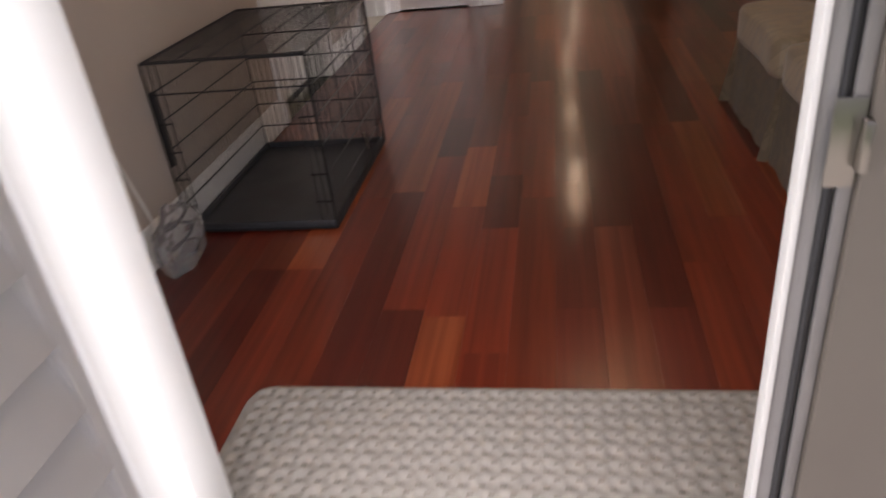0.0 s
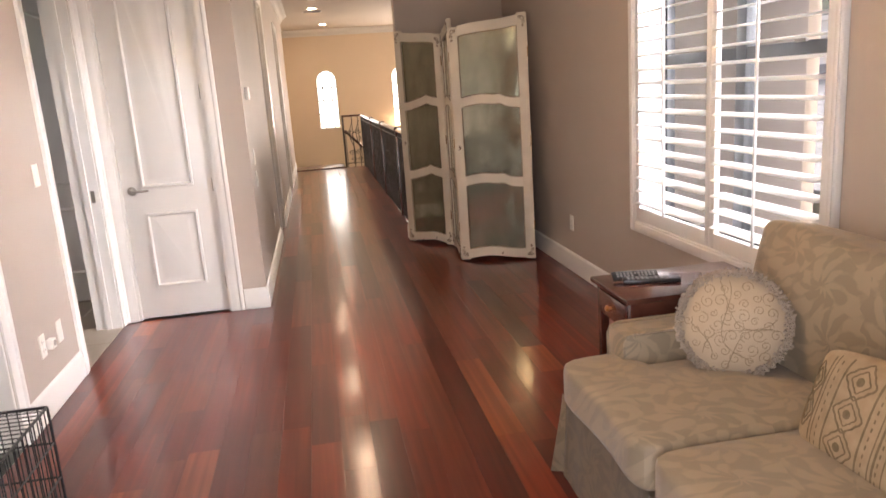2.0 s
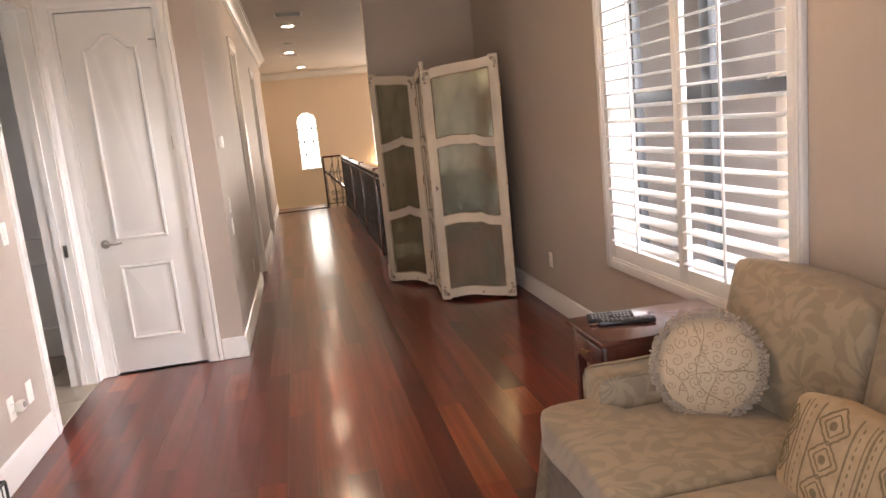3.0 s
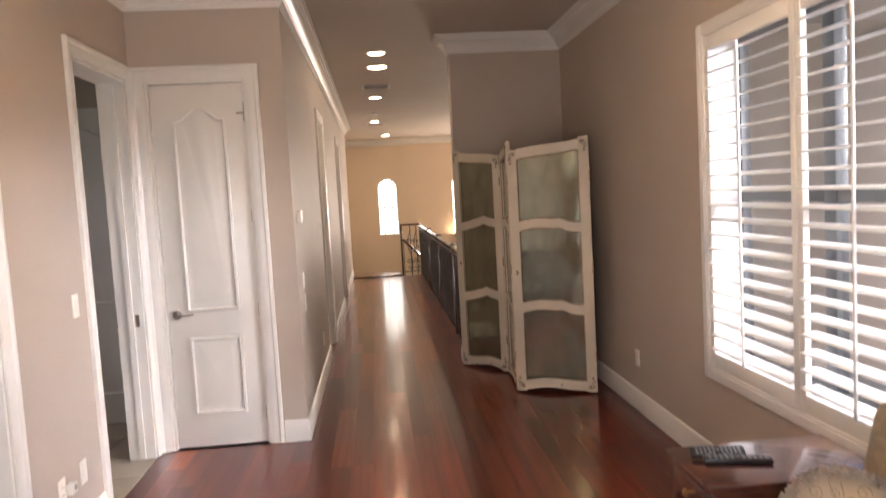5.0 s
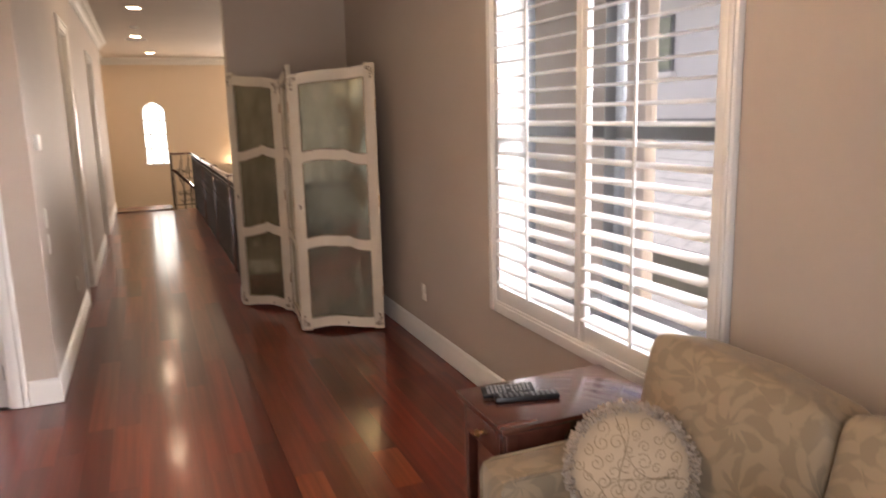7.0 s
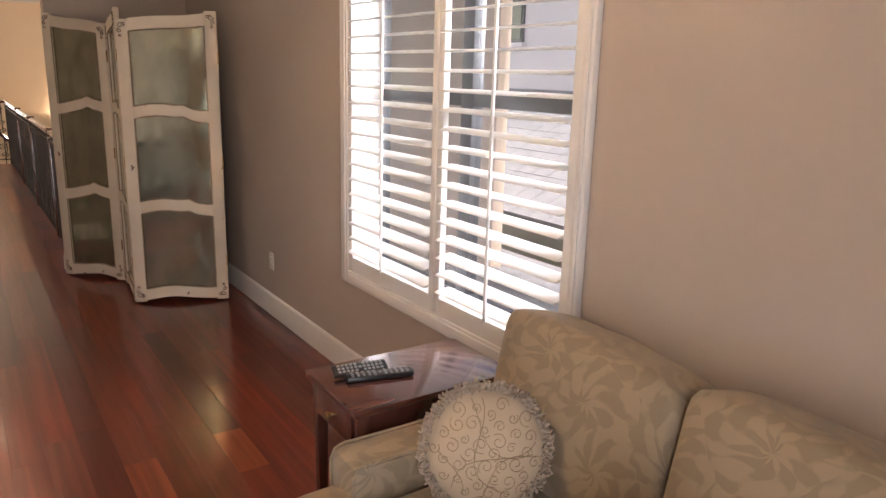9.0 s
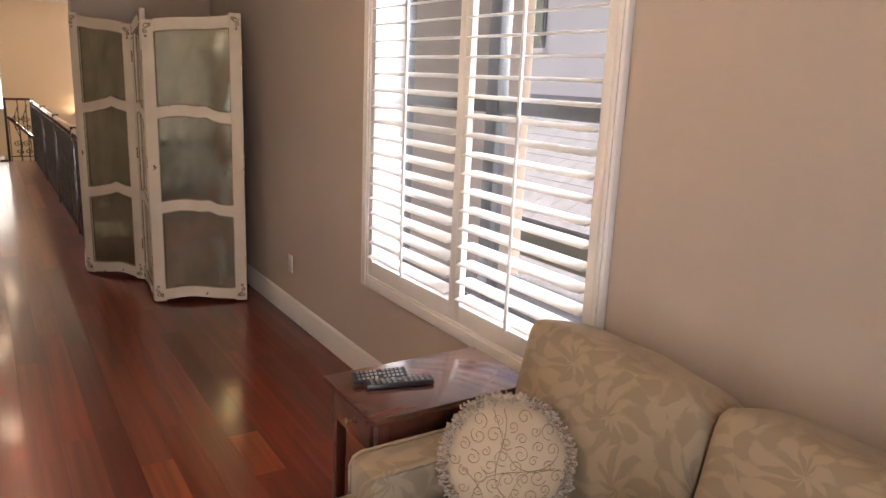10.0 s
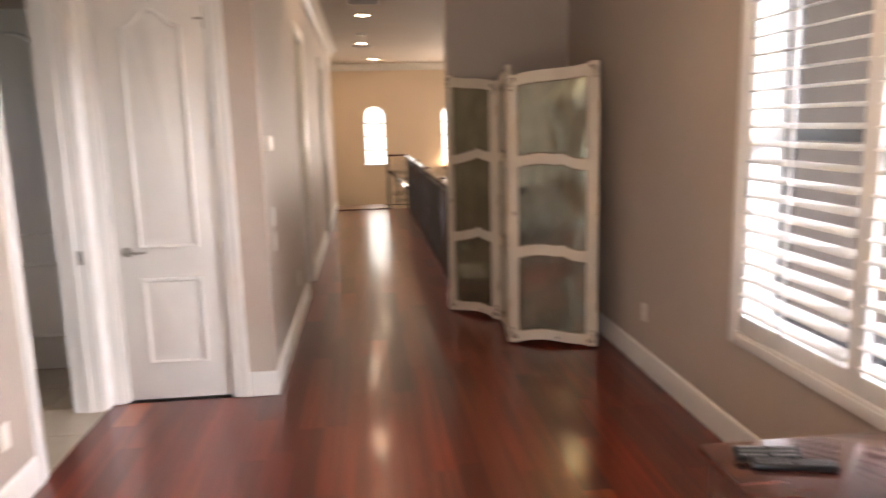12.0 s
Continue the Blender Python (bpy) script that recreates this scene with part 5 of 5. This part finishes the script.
share("scroll", ornament, railing, pose(0.70, RY1 + 0.03, 0, 0, 0, -90) @ Matrix.Diagonal((1, 1.5, 1, 1)))
share("scroll", ornament, railing, pose(0.83, RY1 + 0.03, 0, 0, 0, -90) @ Matrix.Diagonal((1, 1.5, 1, 1)))
share("baluster", bal, railing, pose(0.80, RY1 + 0.03, 0))
share("baluster", bal, railing, pose(0.92, RY1 + 0.03, 0))
sr = thing("stair_rail", pose(0, 0, 0), "black iron stair rail going down from the landing", "railing")
part("handrail", tube([(0.66, RY1 + 0.09, 0.72), (0.82, RY1 + 0.3, 0.55), (1.02, RY1 + 0.55, 0.33), (1.5, RY1 + 0.8, -0.1), (2.6, RY1 + 0.85, -0.95)], 0.028, 8), DARKWOOD, sr)
for x, y, z in ((0.66, 0.09, 0.72), (0.82, 0.3, 0.55), (1.02, 0.55, 0.33), (1.5, 0.8, -0.1)):
    part("baluster", tube([(x, RY1 + y, z - 0.85), (x, RY1 + y, z)], 0.007, 5), IRON, sr)
sc = thing("wall_sconce", pose(2.26, YF, 0.42), "bronze wall sconce with a bowl and scroll bracket", "wall sconce")
part("bowl", lathe([(0.03, 0.0), (0.09, 0.03), (0.13, 0.10), (0.14, 0.13), (0.13, 0.13), (0.08, 0.05), (0.02, 0.03)], 24, m=Matrix.Translation((0, -0.17, 0))), BRONZE, sc, "warm bronze bowl")
part("bracket", tube([(x, -0.14 + 0.1 * (z + 0.1), z - 0.12) for x, z in scroll(1.6, 0.11, 1.5)], 0.012, 6), IRON, sc)
bulb = new("sconce_bulb", bpy.data.lights.new("sconce_bulb", "POINT"))
bulb.data.energy, bulb.data.color, bulb.data.shadow_soft_size = 3.0, (1.0, 0.72, 0.42), 0.04
bulb.matrix_world = pose(2.26, YF - 0.17, 0.54)
part("back_plate", boxes((-0.05, 0.05, -0.02, 0, -0.2, 0.1), bevel=0.006), IRON, sc)

# ---- outside ----
structure("ground", boxes((-400, 400, -400, 400, -3.6, -3.4)), GRASS, "lawn round the house", "ground")
structure("balcony", boxes((-2.4, 2.3, -3.6, -0.855, -0.2, -0.02)), CONCRETE, "pale concrete balcony slab outside the entry door", "balcony")
# Unseen overhang added to cut the sky light through the entry.
structure("balcony_light_blocker", boxes((-2.6, 2.5, -2.0, -0.855, 2.75, 2.95)), STUCCO, "unseen white slab over the balcony, added to cut sky light", "roof")
structure("outer_wall", boxes((XR + 0.2, XR + 0.24, -0.85, 1.78, -3.4, 3.3), (XR + 0.2, XR + 0.24, 3.49, YS, -3.4, 3.3), (XR + 0.2, XR + 0.24, 1.78, 3.49, -3.4, 0.6), (XR + 0.2, XR + 0.24, 1.78, 3.49, 2.38, 3.3)),
          STUCCO, "white stucco outer wall", "wall")
house = thing("house", pose(8.2, 4.5, -3.4), "white stucco neighbouring house with grey tile roof", "house")
part("wall", boxes((0, 8, -14, 26, 0, 2.9), (3.6, 8, -14, 26, 2.9, 7.8)), STUCCO, house)
for y in (-7.0, 10.75, 15.1, 19.6):
    wd = part("window", boxes((3.55, 3.6, y - 1.35, y + 1.35, 5.85, 7.15)), DARKFRAME, house, "dark window frame")
    for y0, y1 in ((y - 1.28, y - 0.03), (y + 0.03, y + 1.28)):
        part("pane", boxes((3.535, 3.549, y0, y1, 5.92, 7.08)), TREEGLASS, wd, "dark pane coloured green for reflected trees")
    part("sill", boxes((3.45, 3.6, y - 1.45, y + 1.45, 5.74, 5.845)), STUCCO, wd)
rf = part("roof", boxes((-0.7, 3.6, -14.4, 26.4, 2.82, 2.9)), ROOFTILE, house, "grey tile roof")
bm = bmesh.new()
for i in range(12):
    for j in range(100):
        x, y, z = -0.75 + 0.36 * i, -14.3 + 0.405 * j, 2.90 + 0.36 * i * 0.42
        v = [bm.verts.new(p) for p in ((x, y, z + 0.02), (x, y + 0.395, z + 0.02), (x + 0.40, y + 0.395, z + 0.185), (x + 0.40, y, z + 0.185),
                                       (x, y, z + 0.05), (x, y + 0.395, z + 0.05), (x + 0.40, y + 0.395, z + 0.21), (x + 0.40, y, z + 0.21))]
        for f in ((4, 5, 6, 7), (0, 4, 7, 3), (1, 2, 6, 5), (0, 1, 5, 4)):
            bm.faces.new([v[q] for q in f])
tagged(part("roof_tiles", bm, ROOFTILE, rf), kind="stuff")
part("upper_roof", boxes((2.7, 8.6, -14.6, 26.6, 7.8, 8.05), bevel=0.03), ROOFTILE, house)
lower_roof = structure("lower_roof", boxes((XR + 0.24, 6.9, -5, 26, -1.35, -1.25)), ROOFTILE, "grey tile roof of the lower storey under the window", "roof")
bm = bmesh.new()
for i in range(14):
    for j in range(76):
        x, y = XR + 0.245 + 0.345 * i, -4.8 + 0.40 * j + (0.2 if i % 2 else 0)
        z = 0.22 - 0.345 * i * 0.24
        v = [bm.verts.new(p) for p in ((x, y, z), (x, y + 0.392, z), (x + 0.38, y + 0.392, z - 0.075), (x + 0.38, y, z - 0.075),
                                       (x, y, z - 0.04), (x, y + 0.392, z - 0.04), (x + 0.38, y + 0.392, z - 0.11), (x + 0.38, y, z - 0.11))]
        for f in ((0, 1, 2, 3), (0, 3, 7, 4), (1, 5, 6, 2), (3, 2, 6, 7)):
            bm.faces.new([v[q] for q in f])
bmesh.ops.recalc_face_normals(bm, faces=bm.faces)
tagged(part("roof_tiles", bm, ROOFTILE, lower_roof), kind="stuff")


structure("backdrop", boxes((-30, 34, 60, 60.3, -3.4, 22)), SKYGLOW, "bright hazy sky beyond the foyer windows", "backdrop")


def tree(m, h, seed):
    rnd = random.Random(seed)
    e = thing("tree", m, "leafy green tree beside the neighbouring house", "tree")
    bm = lathe([(0.16, 0), (0.12, h * 0.3), (0.07, h * 0.65), (0.03, h * 0.9)], 10)
    tips = []
    for k in range(9):
        a, z = rnd.uniform(0, 6.28), h * rnd.uniform(0.35, 0.75)
        tip = Vector((math.cos(a) * h * 0.28, math.sin(a) * h * 0.28, z + h * rnd.uniform(0.1, 0.3)))
        tube([(0, 0, z), tip * 0.5 + Vector((0, 0, z * 0.45)), tip], 0.035, 5, bm)
        tips.append(tip)
    part("trunk", bm, BARK, e)
    bm = bmesh.new()
    for k in range(1500):
        c = rnd.choice(tips) + Vector((rnd.gauss(0, 0.45), rnd.gauss(0, 0.45), rnd.gauss(0, 0.38)))
        q = Euler((rnd.uniform(0, 6), rnd.uniform(0, 6), rnd.uniform(0, 6))).to_matrix()
        s = rnd.uniform(0.07, 0.15)
        v = [bm.verts.new(c + q @ Vector(p) * s) for p in ((-1, 0, 0), (0, -0.4, 0.1), (1, 0, 0), (0, 0.4, 0.1))]
        bm.faces.new(v)
    part("crown", bm, LEAF, e)
    return e


tree(pose(-4.0, 21.0, -3.4), 6.5, 3)

# ---- side room floor tiles ----
sf = structure("side_room_floor", boxes((-2.9, XL - 0.0005, 3.0, 5.35, -0.05, -0.004)), CONCRETE, "grouted tile floor of the side room", "floor")
tl = None
for i in range(4):
    for j in range(6):
        p = pose(-2.88 + 0.375 * i, 3.01 + 0.39 * j, -0.004)
        if tl is None:
            tl = part("tile", boxes((0.003, 0.372, 0.003, 0.387, 0.0, 0.007)), TILE, sf)
            tl.matrix_basis = p
        else:
            share("tile", tl, sf, p)

# ---- plank floor ----
floor = structure("floor", boxes((XL - 0.0003, XR, YE - 0.2, YD, -0.30, -0.012), (XC - 0.09, XR, YD, YS, -0.30, -0.012), (XC - 0.09, 1.04, YS, 14.2, -0.30, -0.012), (XC - 0.09, 0.6, 14.2, YL, -0.30, -0.012)), GAP,
                  "glossy red hardwood plank floor", "floor")
PW, ROW0 = 0.131, -0.354
plank_cache = {}


def plank_mesh(w, ln, wood):
    key = (round(w, 3), round(ln, 2), wood)
    if key not in plank_cache:
        bm, e = bmesh.new(), 0.0015
        lo = [bm.verts.new(p) for p in ((0.0002, 0.0002, -0.012), (w - 0.0002, 0.0002, -0.012), (w - 0.0002, ln - 0.0002, -0.012), (0.0002, ln - 0.0002, -0.012))]
        mi = [bm.verts.new((v.co.x, v.co.y, -0.00008)) for v in lo]
        hi = [bm.verts.new(p) for p in ((e, e, 0), (w - e, e, 0), (w - e, ln - e, 0), (e, ln - e, 0))]
        for a, b in ((lo, mi), (mi, hi)):
            for k in range(4):
                bm.faces.new((a[k], a[(k + 1) % 4], b[(k + 1) % 4], b[k]))
        bm.faces.new(hi)
        me = bpy.data.meshes.new("plank")
        bm.to_mesh(me)
        bm.free()
        me.materials.append(WOODS[wood])
        plank_cache[key] = me
    return plank_cache[key]


rnd = random.Random(11)
LENGTHS = (0.5, 0.75, 0.95, 1.2, 1.5, 1.9)
# boards whose place and tone stand out: row -> (start, end, wood)
KNOWN = {0: [(-0.42, 0.074, 3), (0.074, 0.80, 1), (0.80, 1.41, 3), (1.41, 2.55, 2)],
         1: [(-0.1, 0.62, 1), (0.62, 1.08, 0), (1.08, 1.8, 1)],
         -2: [(0.95, 2.45, 3)], -3: [(0.9, 1.9, 2)], -4: [(1.2, 2.2, 3)],
         3: [(1.0, 1.55, 0), (1.55, 2.1, 2)], 11: [(2.80, 3.18, 3)], 8: [(2.2, 3.1, 3)], 9: [(2.5, 3.4, 1)]}
far = {0: [], 1: [], 2: [], 3: []}
row = -8
while ROW0 + PW * row < XR - 0.01:
    xa, xb = max(ROW0 + PW * row, XL), min(ROW0 + PW * (row + 1), XR - 0.001)
    y1 = YD if xb < XC - 0.08 else (YS if xa > 1.03 else (14.2 if xb > 0.62 else YL))
    if row == -1 or xa < XC < xb:
        y1 = YL
    cuts, y = [], YE - 0.19 - rnd.uniform(0, 0.0)
    known = sorted(KNOWN.get(row, []))
    spans = []
    for a, b, wd in known:
        spans.append((y, a, None)), spans.append((a, b, wd))
        y = b
    spans.append((y, y1, None))
    for a, b, wd in spans:
        if b - a < 0.02:
            continue
        while a < b - 1e-4:
            ln = b - a if wd is not None else rnd.choice(LENGTHS)
            if a + ln > b - 0.3:
                ln = b - a
            wood = wd if wd is not None else rnd.choices((0, 1, 2, 3), (6, 8, 3, 0.9))[0]
            if xb - xa > 0.02:
                if a < 8.6:
                    ob = new("plank", plank_mesh(xb - xa, ln, wood))
                    ob.parent = floor
                    ob.location = (xa, a, 0)
                else:
                    far[wood].append((xa, xb, a, a + ln))
            a += ln
    row += 1
for wood, rows in far.items():
    bm = bmesh.new()
    for xa, xb, ya, yb in rows:
        box(bm, xa + 0.0006, xb - 0.0006, ya + 0.0006, yb - 0.0006, -0.012, 0)
    tagged(part("far_planks", bm, WOODS[wood], floor), kind="stuff")
structure("landing_nosing", boxes((XC, 0.60, 14.12, 14.22, 0.001, 0.022), bevel=0.006), DARKWOOD, "dark wooden nosing across the landing", "trim")
structure("gallery_edge", boxes((1.041, 1.075, YS + 0.15, 14.2, -0.30, 0.012), bevel=0.005), DARKWOOD, "dark wooden edge of the gallery floor", "trim")
